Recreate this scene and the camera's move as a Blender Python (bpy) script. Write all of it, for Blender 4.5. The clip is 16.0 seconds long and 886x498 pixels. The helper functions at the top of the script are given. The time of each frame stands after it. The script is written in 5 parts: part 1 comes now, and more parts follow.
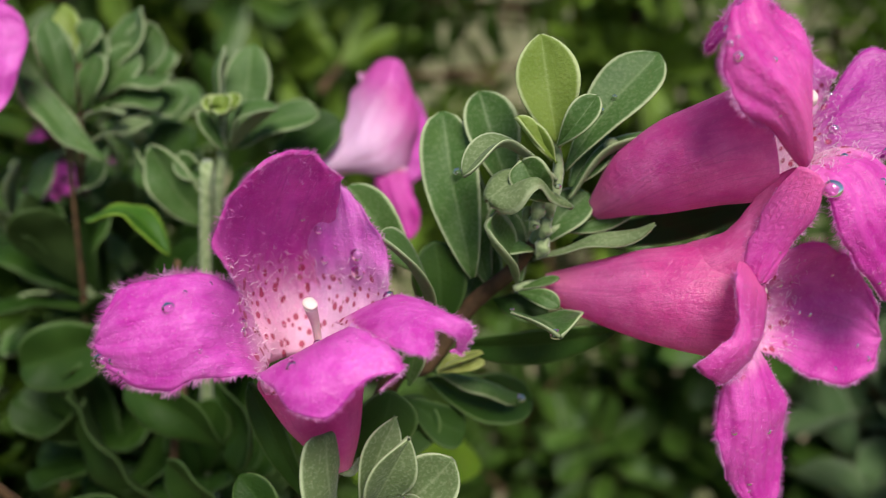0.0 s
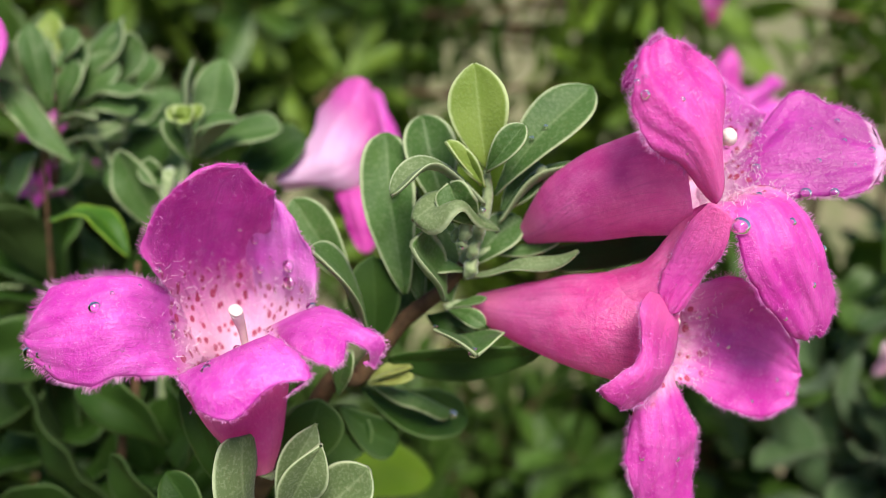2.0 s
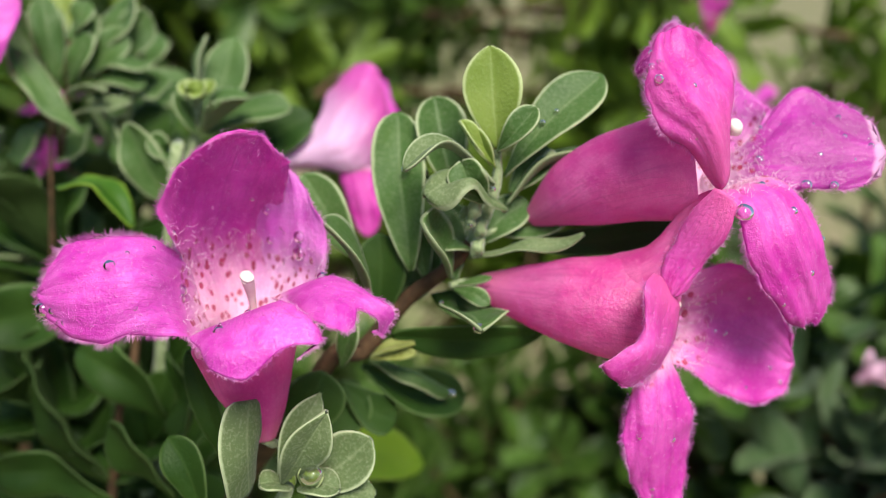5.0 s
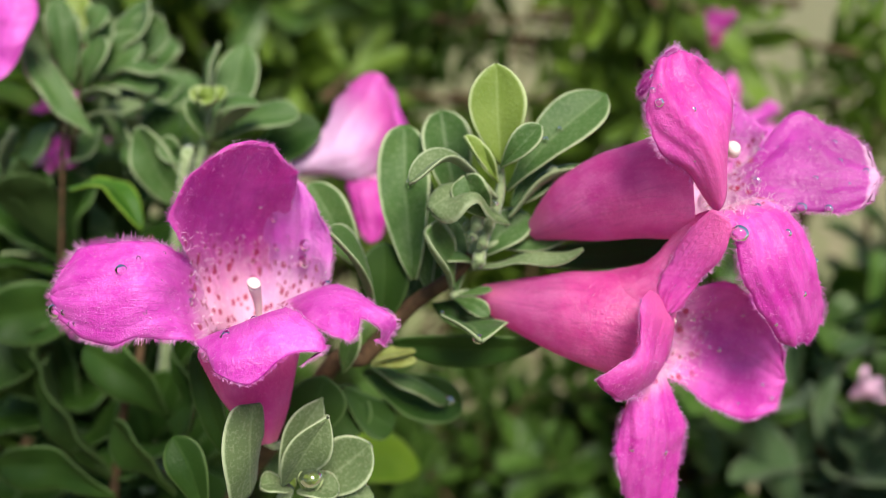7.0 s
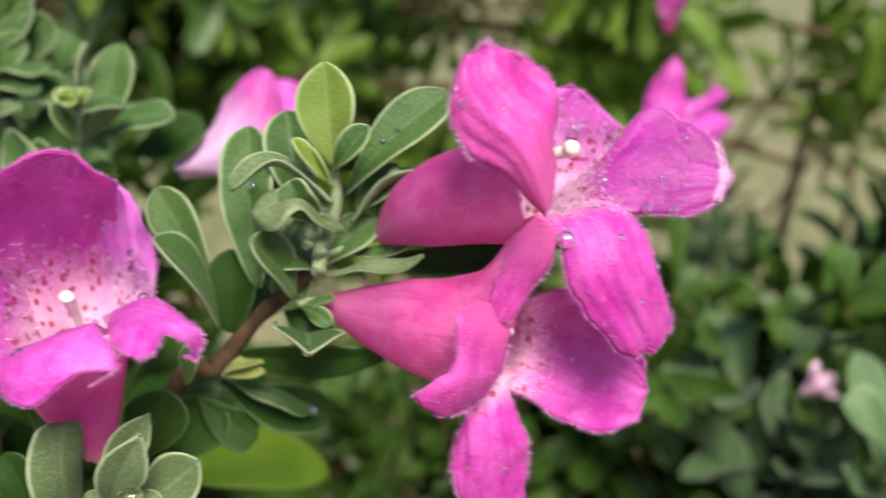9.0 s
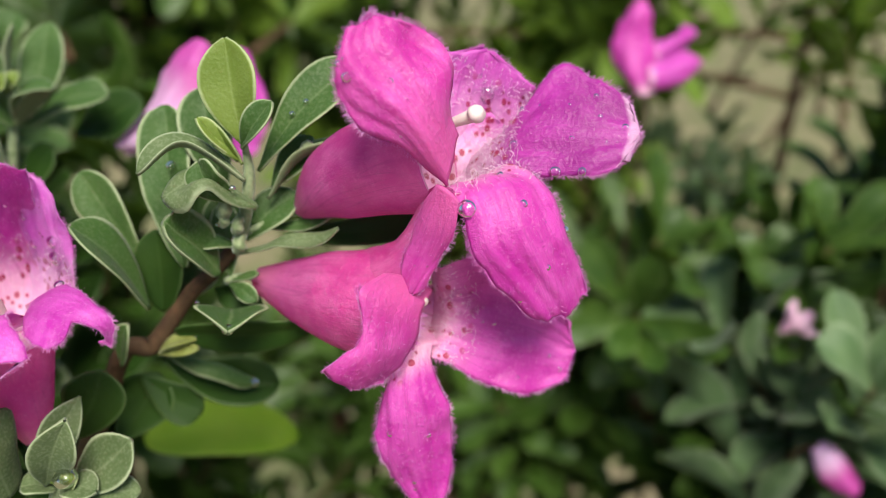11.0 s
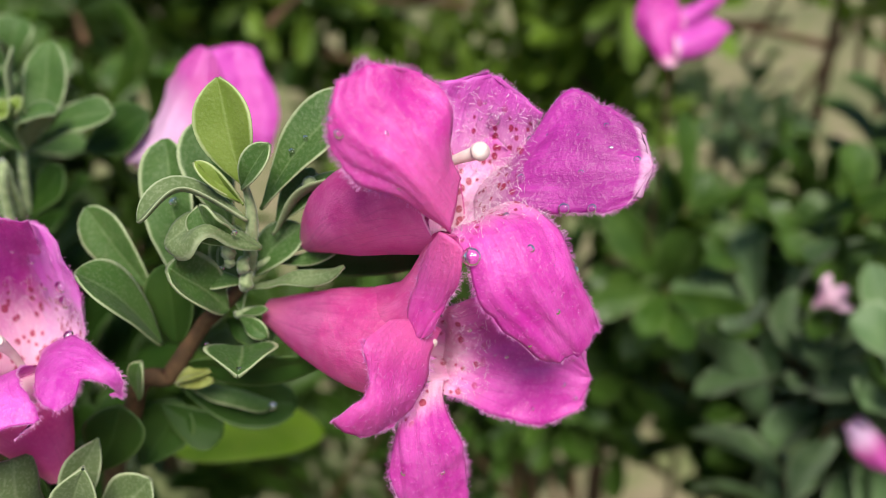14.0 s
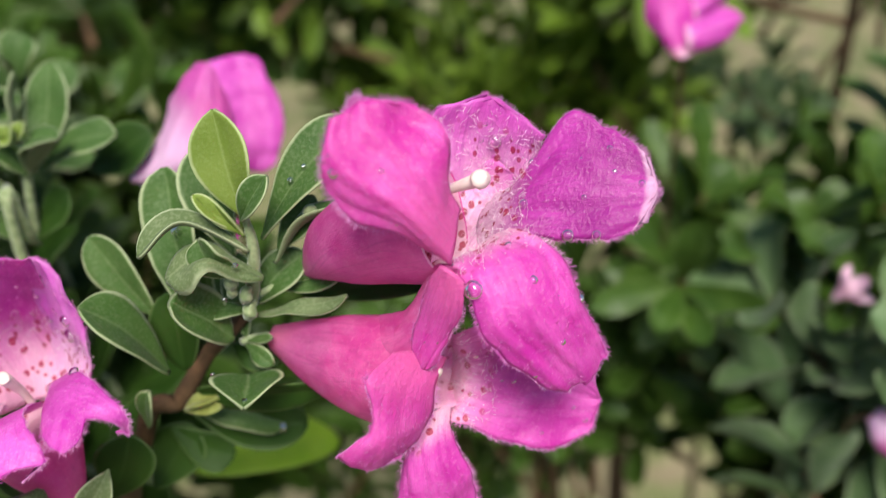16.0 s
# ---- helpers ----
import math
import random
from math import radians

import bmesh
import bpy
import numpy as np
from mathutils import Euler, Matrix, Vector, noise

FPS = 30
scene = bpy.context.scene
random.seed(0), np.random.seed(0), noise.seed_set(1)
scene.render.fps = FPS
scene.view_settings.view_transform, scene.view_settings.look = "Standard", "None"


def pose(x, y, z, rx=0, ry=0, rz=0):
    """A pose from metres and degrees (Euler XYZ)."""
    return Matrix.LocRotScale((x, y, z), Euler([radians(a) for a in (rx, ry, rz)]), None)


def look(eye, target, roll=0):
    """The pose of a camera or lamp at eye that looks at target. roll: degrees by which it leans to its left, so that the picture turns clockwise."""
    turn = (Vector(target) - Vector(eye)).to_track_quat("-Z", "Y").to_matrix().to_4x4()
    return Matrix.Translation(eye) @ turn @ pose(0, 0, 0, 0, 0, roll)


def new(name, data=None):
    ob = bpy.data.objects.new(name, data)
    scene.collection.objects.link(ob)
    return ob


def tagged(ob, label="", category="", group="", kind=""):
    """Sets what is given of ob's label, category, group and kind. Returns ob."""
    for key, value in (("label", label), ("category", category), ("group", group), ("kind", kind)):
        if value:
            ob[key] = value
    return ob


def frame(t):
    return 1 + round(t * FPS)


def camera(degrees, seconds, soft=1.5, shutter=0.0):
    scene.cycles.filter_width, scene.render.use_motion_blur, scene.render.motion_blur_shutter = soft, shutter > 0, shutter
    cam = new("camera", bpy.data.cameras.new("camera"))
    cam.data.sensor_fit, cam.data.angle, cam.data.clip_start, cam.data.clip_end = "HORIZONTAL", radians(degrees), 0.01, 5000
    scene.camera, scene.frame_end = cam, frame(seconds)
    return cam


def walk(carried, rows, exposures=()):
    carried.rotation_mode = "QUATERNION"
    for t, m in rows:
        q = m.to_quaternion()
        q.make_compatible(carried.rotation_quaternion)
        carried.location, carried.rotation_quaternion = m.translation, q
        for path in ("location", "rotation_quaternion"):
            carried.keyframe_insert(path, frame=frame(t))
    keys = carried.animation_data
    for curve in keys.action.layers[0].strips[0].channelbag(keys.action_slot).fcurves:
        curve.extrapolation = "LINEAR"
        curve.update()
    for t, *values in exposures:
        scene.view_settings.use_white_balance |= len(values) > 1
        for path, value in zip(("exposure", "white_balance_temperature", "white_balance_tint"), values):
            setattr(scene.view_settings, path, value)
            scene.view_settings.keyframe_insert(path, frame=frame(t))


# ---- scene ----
# Lengths of the plant are in centimetres in the frame of the first camera: x right, y ahead, z up.
CM, EYE, TILT = 0.01, 0.8, -25.0
BASE = pose(0, 0, EYE, TILT)
cam = camera(60.3, 16.0, soft=0.6, shutter=0.4)
cam.data.dof.use_dof = True
cam.data.dof.focus_distance = 0.060
cam.data.dof.aperture_fstop = 19.0
# seconds, x, y, z (cm), yaw, pitch, roll
PATH = [
    (0, -0.0094, 0.0143, -0.0552, -0.666, 1.056, -0.249),
    (0.5, 0.4064, -0.0789, 0.0185, -0.189, 1.122, 0.343),
    (1, 0.7025, -0.2173, -0.0547, 0.501, 1.470, 0.920),
    (1.5, 0.6916, -0.1332, -0.0459, 0.417, 1.788, 1.924),
    (2, 0.7557, -0.2255, -0.0215, 0.648, 2.153, 2.727),
    (2.5, 0.8023, -0.2334, -0.1822, 0.443, 2.392, 3.105),
    (3, 0.7155, -0.2330, -0.2126, 0.035, 2.258, 3.516),
    (3.5, 0.6257, -0.2067, -0.1837, -0.213, 2.151, 3.694),
    (4, 0.6466, -0.2597, -0.2296, -0.459, 2.446, 3.978),
    (4.2, 0.5404, -0.2636, -0.3112, -0.611, 2.802, 4.145),
    (6.3, 0.5899, -0.4336, -0.1905, -0.185, 2.597, 6.394),
    (6.5, 0.5025, -0.4526, -0.1852, -0.392, 2.620, 6.576),
    (7, 0.5410, -0.5142, -0.2194, -0.381, 2.818, 6.443),
    (7.5, 0.7271, -0.5625, -0.2639, -0.319, 2.988, 6.563),
    (8, 1.1237, -0.4954, -0.1638, 0.266, 2.945, 6.574),
    (8.5, 1.2691, -0.3166, 0.0173, 0.913, 2.452, 6.470),
    (9, 2.1645, -0.1935, 0.1541, 1.129, 1.609, 5.803),
    (9.2, 2.6068, -0.1147, 0.1755, 1.634, 1.208, 5.036),
    (11.3, 3.0486, -0.1812, 0.5097, 2.262, -2.692, 2.874),
    (11.5, 3.0257, -0.2283, 0.5359, 2.291, -2.676, 2.962),
    (12, 2.6602, -0.3004, 0.4102, 2.488, -2.819, 3.449),
    (12.5, 2.7620, -0.3177, 0.7076, 2.968, -3.241, 2.956),
    (13, 2.9883, -0.1256, 1.1553, 3.171, -5.068, 2.039),
    (13.5, 3.2094, 0.0320, 1.2341, 4.155, -6.663, 1.247),
    (14, 3.2284, 0.1094, 1.2437, 4.673, -7.174, 0.921),
    (14.5, 3.4000, 0.4146, 1.3134, 5.316, -8.309, 0.040),
    (15, 3.3167, 0.3509, 1.2673, 5.625, -8.587, -0.261),
    (15.5, 3.2018, 0.1909, 1.3053, 5.973, -8.779, -0.328),
    (16, 3.3493, 0.2819, 1.6253, 6.136, -8.769, -0.752),
]


def eye_pose(x, y, z, yaw, pitch, roll):
    return BASE @ pose(x * CM, y * CM, z * CM, 0, 0, yaw) @ pose(0, 0, 0, 90 + pitch) @ pose(0, 0, 0, 0, 0, roll)


walk(cam, [(t, eye_pose(*row)) for t, *row in PATH], [(0.0, 0.20), (0.5, 0.43), (1.2, 0.58), (8.0, 0.57), (9.0, 0.62), (11.5, 0.33), (12.5, 0.38), (16.0, 0.40)])

# ---- light ----
SUN_WAY = Vector((0.14, -0.48, 0.87))  # towards the sun
SUN_WAY.normalize()
world = bpy.data.worlds.new("sky")
scene.world = world
world.use_nodes = True
sky = world.node_tree.nodes.new("ShaderNodeTexSky")
sky.sky_type, sky.sun_disc = "NISHITA", False
sky.sun_elevation = math.asin(SUN_WAY.z)
sky.sun_rotation = math.atan2(SUN_WAY.x, SUN_WAY.y)
back = world.node_tree.nodes["Background"]
world.node_tree.links.new(sky.outputs[0], back.inputs[0])
back.inputs[1].default_value = 0.11
sun = new("sun", bpy.data.lights.new("sun", "SUN"))
sun.data.energy, sun.data.angle, sun.data.color = 5.4, radians(28), (1.0, 0.95, 0.84)
sun.matrix_world = look(Vector((0, 0, 3)) + SUN_WAY * 3, (0, 0, 3))


# ---- materials ----
def shader(name):
    m = bpy.data.materials.new(name)
    m.use_nodes = True
    t = m.node_tree
    t.nodes.clear()
    return m, t


def add(t, kind, **settings):
    n = t.nodes.new("ShaderNode" + kind)
    for key, value in settings.items():
        if key == "operation":
            n.operation = value
        elif key == "blend_type":
            n.blend_type = value
        elif key == "data_type":
            n.data_type = value
        elif key == "attribute_name":
            n.attribute_name = value
        elif key == "interpolation_type":
            n.interpolation_type = value
        else:
            n.inputs[key.replace("_", " ")].default_value = value
    return n


def wire(t, a, b):
    t.links.new(a, b)


def attribute(t, name):
    return add(t, "Attribute", attribute_name=name).outputs["Fac"]


def maths(t, operation, a, b=0.0, c=0.0):
    n = add(t, "Math", operation=operation)
    for k, v in enumerate((a, b, c)):
        if isinstance(v, (int, float)):
            n.inputs[k].default_value = v
        else:
            wire(t, v, n.inputs[k])
    return n.outputs[0]


def mix(t, fac, a, b, blend="MIX"):
    n = add(t, "Mix", data_type="RGBA", blend_type=blend)
    for k, v in ((0, fac), (6, a), (7, b)):
        if isinstance(v, tuple):
            n.inputs[k].default_value = (*v, 1)
        elif isinstance(v, (int, float)):
            n.inputs[k].default_value = v
        else:
            wire(t, v, n.inputs[k])
    return n.outputs[2]


def ramp(t, fac, lo, hi):
    n = add(t, "MapRange", interpolation_type="SMOOTHSTEP", From_Min=lo, From_Max=hi)
    wire(t, fac, n.inputs["Value"])
    return n.outputs[0]


def noisy(t, scale, detail=4.0, stretch=None):
    """Noise over the thing's own coordinates; scale is in cells per centimetre."""
    co = add(t, "TexCoord").outputs["Object"]
    if stretch:
        mp = add(t, "Mapping", Scale=stretch)
        wire(t, co, mp.inputs[0])
        co = mp.outputs[0]
    n = add(t, "TexNoise", Scale=scale * 100, Detail=detail)
    wire(t, co, n.inputs["Vector"])
    return n.outputs["Fac"]


def finish(t, colour, thin, roughness=0.6, sheen=0.0, bump=None, depth=0.01, gloss=0.3, glow=None, relief=0.5):
    """A thin living surface: reflects its colour and lets some of the light through."""
    out = add(t, "OutputMaterial")
    body = add(t, "BsdfPrincipled", Roughness=roughness, Specular_IOR_Level=gloss, Sheen_Weight=sheen)
    body.inputs["Sheen Roughness"].default_value = 0.4
    wire(t, colour, body.inputs["Base Color"])
    last = body.outputs[0]
    if bump is not None:
        b = add(t, "Bump", Strength=relief, Distance=depth * CM)
        wire(t, bump, b.inputs["Height"])
        wire(t, b.outputs[0], body.inputs["Normal"])
    if thin > 0:
        through_light = add(t, "BsdfTranslucent")
        wire(t, glow if glow is not None else colour, through_light.inputs[0])
        m = add(t, "MixShader", Fac=thin)
        wire(t, last, m.inputs[1])
        wire(t, through_light.outputs[0], m.inputs[2])
        last = m.outputs[0]
    wire(t, last, out.inputs[0])


def petal_material(name, deep, pale, throat, spotted, fade=(0.02, 0.42), thin=0.46, rim=None, depth=0.016):
    """deep, pale: the two tones of the blade; throat: its paler base; rim: where a pale turned edge begins."""
    m, t = shader(name)
    along, across = attribute(t, "along"), attribute(t, "across")

    def streaks(wide, long, detail, bend):
        at = add(t, "CombineXYZ")
        wire(t, maths(t, "MULTIPLY", across, wide), at.inputs[0])
        wire(t, maths(t, "MULTIPLY", along, long), at.inputs[1])
        n = add(t, "TexNoise", Scale=1.0, Detail=detail, Distortion=bend)
        wire(t, at.outputs[0], n.inputs["Vector"])
        return n.outputs["Fac"]

    def ridge(n, wide):
        return maths(t, "SUBTRACT", 1.0, ramp(t, maths(t, "ABSOLUTE", maths(t, "SUBTRACT", n, 0.5)), 0.0, wide))

    broad, vein = streaks(2.2, 1.6, 3.0, 0.6), ridge(streaks(9.0, 1.3, 1.5, 0.5), 0.035)
    nerve = ridge(streaks(21.0, 3.5, 2.0, 0.7), 0.06)
    blotch, wrinkle, fine, cells = noisy(t, 2.2, 5.0), noisy(t, 6.0, 3.0), noisy(t, 30.0, 3.0), noisy(t, 75.0, 2.0)
    tone = maths(t, "ADD", maths(t, "MULTIPLY", blotch, 0.45), maths(t, "MULTIPLY", broad, 0.3))
    tone = maths(t, "ADD", tone, maths(t, "MULTIPLY", wrinkle, 0.25))
    colour = mix(t, ramp(t, tone, 0.37, 0.64), deep, pale)
    reach = maths(t, "ADD", along, maths(t, "MULTIPLY", maths(t, "SUBTRACT", broad, 0.5), 0.3))
    reach = maths(t, "ADD", reach, maths(t, "MULTIPLY", maths(t, "SUBTRACT", fine, 0.5), 0.16))
    colour = mix(t, maths(t, "SUBTRACT", 1.0, ramp(t, reach, *fade)), colour, throat)
    lines = maths(t, "ADD", maths(t, "MULTIPLY", vein, 0.26), maths(t, "MULTIPLY", nerve, 0.14))
    colour = mix(t, maths(t, "MULTIPLY", lines, ramp(t, blotch, 0.35, 0.6)), colour, tuple(c * 0.55 for c in deep))
    colour = mix(t, maths(t, "MULTIPLY", ramp(t, fine, 0.52, 0.72), 0.16), colour, tuple(0.6 * c + 0.36 for c in pale))
    colour = mix(t, maths(t, "MULTIPLY", ramp(t, cells, 0.5, 0.7), 0.14), colour, tuple(0.6 * c for c in deep))
    if spotted:
        place = add(t, "Mapping", Scale=(1.0, 1.0, 0.72))
        wire(t, add(t, "TexCoord").outputs["Object"], place.inputs[0])
        spots = add(t, "TexVoronoi", Scale=1350.0, Randomness=0.9)
        wire(t, place.outputs[0], spots.inputs["Vector"])
        some = add(t, "SeparateColor")
        wire(t, spots.outputs["Color"], some.inputs[0])
        size = maths(t, "ADD", maths(t, "MULTIPLY", some.outputs[0], 0.2), 0.18)
        off = maths(t, "SUBTRACT", maths(t, "ADD", spots.outputs["Distance"], maths(t, "MULTIPLY", maths(t, "SUBTRACT", fine, 0.5), 0.2)), size)
        dot = maths(t, "SUBTRACT", 1.0, ramp(t, off, 0.0, 0.09))
        dot = maths(t, "MULTIPLY", dot, ramp(t, some.outputs[1], 0.3, 0.34))
        heart = maths(t, "SUBTRACT", 1.0, ramp(t, off, -0.3, -0.05))
        near = maths(t, "SUBTRACT", 1.0, ramp(t, along, min(fade[1] * 0.7, 0.55), min(fade[1] * 0.95, 0.7)))
        red = mix(t, maths(t, "MULTIPLY", heart, 0.4), (0.36, 0.004, 0.02), (0.62, 0.08, 0.13))
        colour = mix(t, maths(t, "MULTIPLY", maths(t, "MULTIPLY", dot, near), 0.88), colour, red)
    if rim:
        colour = mix(t, maths(t, "MULTIPLY", ramp(t, maths(t, "ADD", along, maths(t, "MULTIPLY", maths(t, "SUBTRACT", wrinkle, 0.5), 0.06)), rim, rim + 0.05), 0.6), colour, throat)
    bump = maths(t, "ADD", maths(t, "MULTIPLY", lines, -0.25), maths(t, "MULTIPLY", wrinkle, 0.75))
    bump = maths(t, "ADD", bump, maths(t, "ADD", maths(t, "MULTIPLY", fine, 0.7), maths(t, "MULTIPLY", cells, 0.4)))
    glow = mix(t, 0.4, colour, tuple(min(1.0, 1.3 * c) for c in pale))
    finish(t, colour, thin, 0.33, 0.05, bump, depth, 0.6, glow, 1.0)
    return m


def leaf_material(name, green, pale, rim, thin=0.3, sheen=0.5, roughness=0.6, fuzz=0.45, gloss=0.35):
    m, t = shader(name)
    across = maths(t, "ABSOLUTE", attribute(t, "across"))
    felt, pores, blotch = noisy(t, 9.0, 5.0), noisy(t, 38.0, 3.0), noisy(t, 1.8, 4.0)
    one = add(t, "ObjectInfo").outputs["Random"]
    colour = mix(t, ramp(t, blotch, 0.3, 0.75), green, pale)
    colour = mix(t, maths(t, "MULTIPLY", one, 0.3), colour, tuple(c * 0.6 for c in green))
    colour = mix(t, maths(t, "MULTIPLY", ramp(t, pores, 0.46, 0.66), fuzz), colour, rim)
    colour = mix(t, maths(t, "MULTIPLY", maths(t, "SUBTRACT", 1.0, ramp(t, across, 0.0, 0.1)), 0.32), colour, mix(t, 0.4, pale, rim))
    glow = mix(t, 0.5, colour, (0.22, 0.36, 0.03))
    edge = maths(t, "ADD", across, maths(t, "MULTIPLY", maths(t, "SUBTRACT", felt, 0.5), 0.1))
    colour = mix(t, maths(t, "MULTIPLY", ramp(t, edge, 0.87, 0.97), 0.8), colour, rim)
    below = ramp(t, attribute(t, "along"), 1.2, 1.8)
    colour = mix(t, maths(t, "MULTIPLY", below, 0.75), colour, mix(t, felt, tuple(0.3 * c for c in rim), tuple(0.62 * c for c in rim)))
    finish(t, colour, thin, roughness, sheen, maths(t, "ADD", pores, maths(t, "MULTIPLY", felt, 0.8)), 0.014, gloss, glow)
    return m


def plain_material(name, a, b, scale, roughness=0.7, thin=0.0, sheen=0.0, stretch=None, depth=0.02):
    m, t = shader(name)
    n = noisy(t, scale, 5.0, stretch)
    finish(t, mix(t, ramp(t, n, 0.3, 0.7), a, b), thin, roughness, sheen, n, depth)
    return m


def water_material():
    m, t = shader("water")
    out, body = add(t, "OutputMaterial"), add(t, "BsdfPrincipled", Roughness=0.02, IOR=1.33)
    body.inputs["Transmission Weight"].default_value = 1.0
    body.inputs["Base Color"].default_value = (1, 1, 1, 1)
    clear = add(t, "MixShader", Fac=0.68)
    wire(t, body.outputs[0], clear.inputs[1])
    wire(t, add(t, "BsdfTransparent").outputs[0], clear.inputs[2])
    shine = add(t, "MixShader")
    wire(t, add(t, "Fresnel", IOR=1.6).outputs[0], shine.inputs[0])
    wire(t, clear.outputs[0], shine.inputs[1])
    wire(t, add(t, "BsdfGlossy", Roughness=0.06).outputs[0], shine.inputs[2])
    wire(t, shine.outputs[0], out.inputs[0])
    return m


MAGENTA = petal_material("petal", (0.58, 0.034, 0.44), (0.82, 0.17, 0.68), (0.94, 0.61, 0.81), True, (0.08, 0.46))
LILAC = petal_material("lilac_petal", (0.68, 0.10, 0.58), (0.86, 0.30, 0.77), (0.94, 0.66, 0.86), True, (0.08, 0.50))
PINK = petal_material("pink_petal", (0.57, 0.024, 0.38), (0.80, 0.13, 0.59), (0.94, 0.59, 0.77), True, (0.08, 0.46))
VIOLET = petal_material("violet_petal", (0.36, 0.010, 0.27), (0.60, 0.055, 0.46), (0.95, 0.66, 0.86), True, (0.05, 0.46), rim=1.14)
ROSE = petal_material("petal_back", (0.62, 0.032, 0.38), (0.82, 0.14, 0.56), (0.78, 0.14, 0.45), False, (0.0, 0.5))
TUBE = petal_material("corolla_tube", (0.61, 0.050, 0.32), (0.80, 0.19, 0.50), (0.75, 0.21, 0.40), False, (0.0, 0.3), thin=0.56, depth=0.014)
THROAT = petal_material("corolla_throat", (0.84, 0.40, 0.60), (0.90, 0.54, 0.72), (0.95, 0.74, 0.82), True, (0.0, 1.6), thin=0.62)
BLUSH = petal_material("pale_petal", (0.56, 0.06, 0.36), (0.66, 0.12, 0.50), (0.87, 0.63, 0.86), False, (0.25, 0.75))
WHITE_TUBE = petal_material("pale_tube", (0.84, 0.50, 0.70), (0.92, 0.70, 0.82), (0.90, 0.60, 0.74), False, (0.0, 0.3))
GREY_GREEN = leaf_material("felted_leaf", (0.042, 0.102, 0.018), (0.074, 0.146, 0.033), (0.46, 0.52, 0.30), 0.32, 0.06, 0.55, 0.10, 0.3)
FRESH = leaf_material("young_leaf", (0.19, 0.28, 0.04), (0.27, 0.36, 0.075), (0.60, 0.68, 0.34), 0.45, 0.05, 0.5, 0.06, 0.3)
FELT = leaf_material("pale_felted_leaf", (0.095, 0.142, 0.052), (0.15, 0.195, 0.088), (0.44, 0.50, 0.30), 0.28, 0.12, 0.65, 0.16, 0.2)
# DARK: leaf green with the shade of inner and low leaves in its colour.
DARK = leaf_material("shaded_leaf", (0.014, 0.040, 0.005), (0.028, 0.064, 0.009), (0.08, 0.13, 0.04), 0.18, 0.0, 0.5, 0.05, 0.15)
GLAUCOUS = leaf_material("glaucous_leaf", (0.080, 0.145, 0.055), (0.13, 0.205, 0.085), (0.30, 0.37, 0.22), 0.28, 0.1, 0.5, 0.08, 0.3)
SHRUBBY = leaf_material("shrub_leaf", (0.029, 0.071, 0.008), (0.062, 0.120, 0.016), (0.15, 0.22, 0.07), 0.28, 0.0, 0.42, 0.06, 0.35)
ROLLED = leaf_material("rolled_leaf", (0.035, 0.11, 0.008), (0.06, 0.16, 0.014), (0.36, 0.55, 0.06), 0.4, 0.03, 0.45, 0.04)
LEAFY = leaf_material("green_leaf", (0.098, 0.175, 0.014), (0.165, 0.25, 0.026), (0.20, 0.30, 0.09), 0.34, 0.0, 0.45, 0.06, 0.25)
LIME = leaf_material("yellowing_leaf", (0.30, 0.50, 0.02), (0.38, 0.56, 0.04), (0.38, 0.50, 0.08), 0.5, 0.05, 0.5, 0.06)
BARK = plain_material("bark", (0.040, 0.022, 0.010), (0.088, 0.048, 0.022), 6.0, 0.85)
SHOOT = plain_material("green_shoot", (0.14, 0.19, 0.08), (0.27, 0.32, 0.17), 14.0, 0.8, 0.0, 0.4)
BUD = plain_material("bud", (0.14, 0.16, 0.03), (0.22, 0.25, 0.07), 8.0, 0.6, 0.2, 0.2)
STYLE = plain_material("style", (0.74, 0.58, 0.56), (0.82, 0.70, 0.66), 8.0, 0.4, 0.3)
HAIR = plain_material("petal_hair", (0.72, 0.14, 0.58), (0.90, 0.48, 0.82), 8.0, 0.5, 0.4)
WHITE_HAIR = plain_material("white_hair", (0.88, 0.62, 0.80), (0.95, 0.82, 0.90), 8.0, 0.5, 0.4)
WATER = water_material()


def soil_material():
    m, t = shader("soil")
    grit, patch = noisy(t, 0.6, 6.0), noisy(t, 0.14, 5.0)
    colour = mix(t, ramp(t, grit, 0.3, 0.7), (0.145, 0.115, 0.066), (0.22, 0.18, 0.11))
    colour = mix(t, maths(t, "MULTIPLY", ramp(t, patch, 0.4, 0.6), 0.7), colour, (0.085, 0.115, 0.03))
    broad = noisy(t, 0.035, 3.0)
    colour = mix(t, maths(t, "MULTIPLY", ramp(t, broad, 0.45, 0.62), 0.6), colour, (0.07, 0.085, 0.03))
    finish(t, colour, 0.0, 0.95, 0.0, grit, 0.6)
    return m


SOIL = soil_material()


# ---- geometry helpers ----
def vec(p):
    return np.array(p, float)


def spline(points, n):
    """n samples of a smooth curve through the points."""
    p = np.array(points, float)
    if len(p) == 2:
        return p[0] + np.linspace(0, 1, n)[:, None] * (p[1] - p[0])
    p = np.vstack([2 * p[0] - p[1], p, 2 * p[-1] - p[-2]])
    s = np.linspace(0, len(p) - 3 - 1e-9, n)
    i, f = s.astype(int), (s - s.astype(int))[:, None]
    a, b, c, d = p[i], p[i + 1], p[i + 2], p[i + 3]
    return 0.5 * (2 * b + (c - a) * f + (2 * a - 5 * b + 4 * c - d) * f**2 + (3 * b - a - 3 * c + d) * f**3)


def unit(a):
    return a / (np.linalg.norm(a, axis=-1, keepdims=True) + 1e-12)


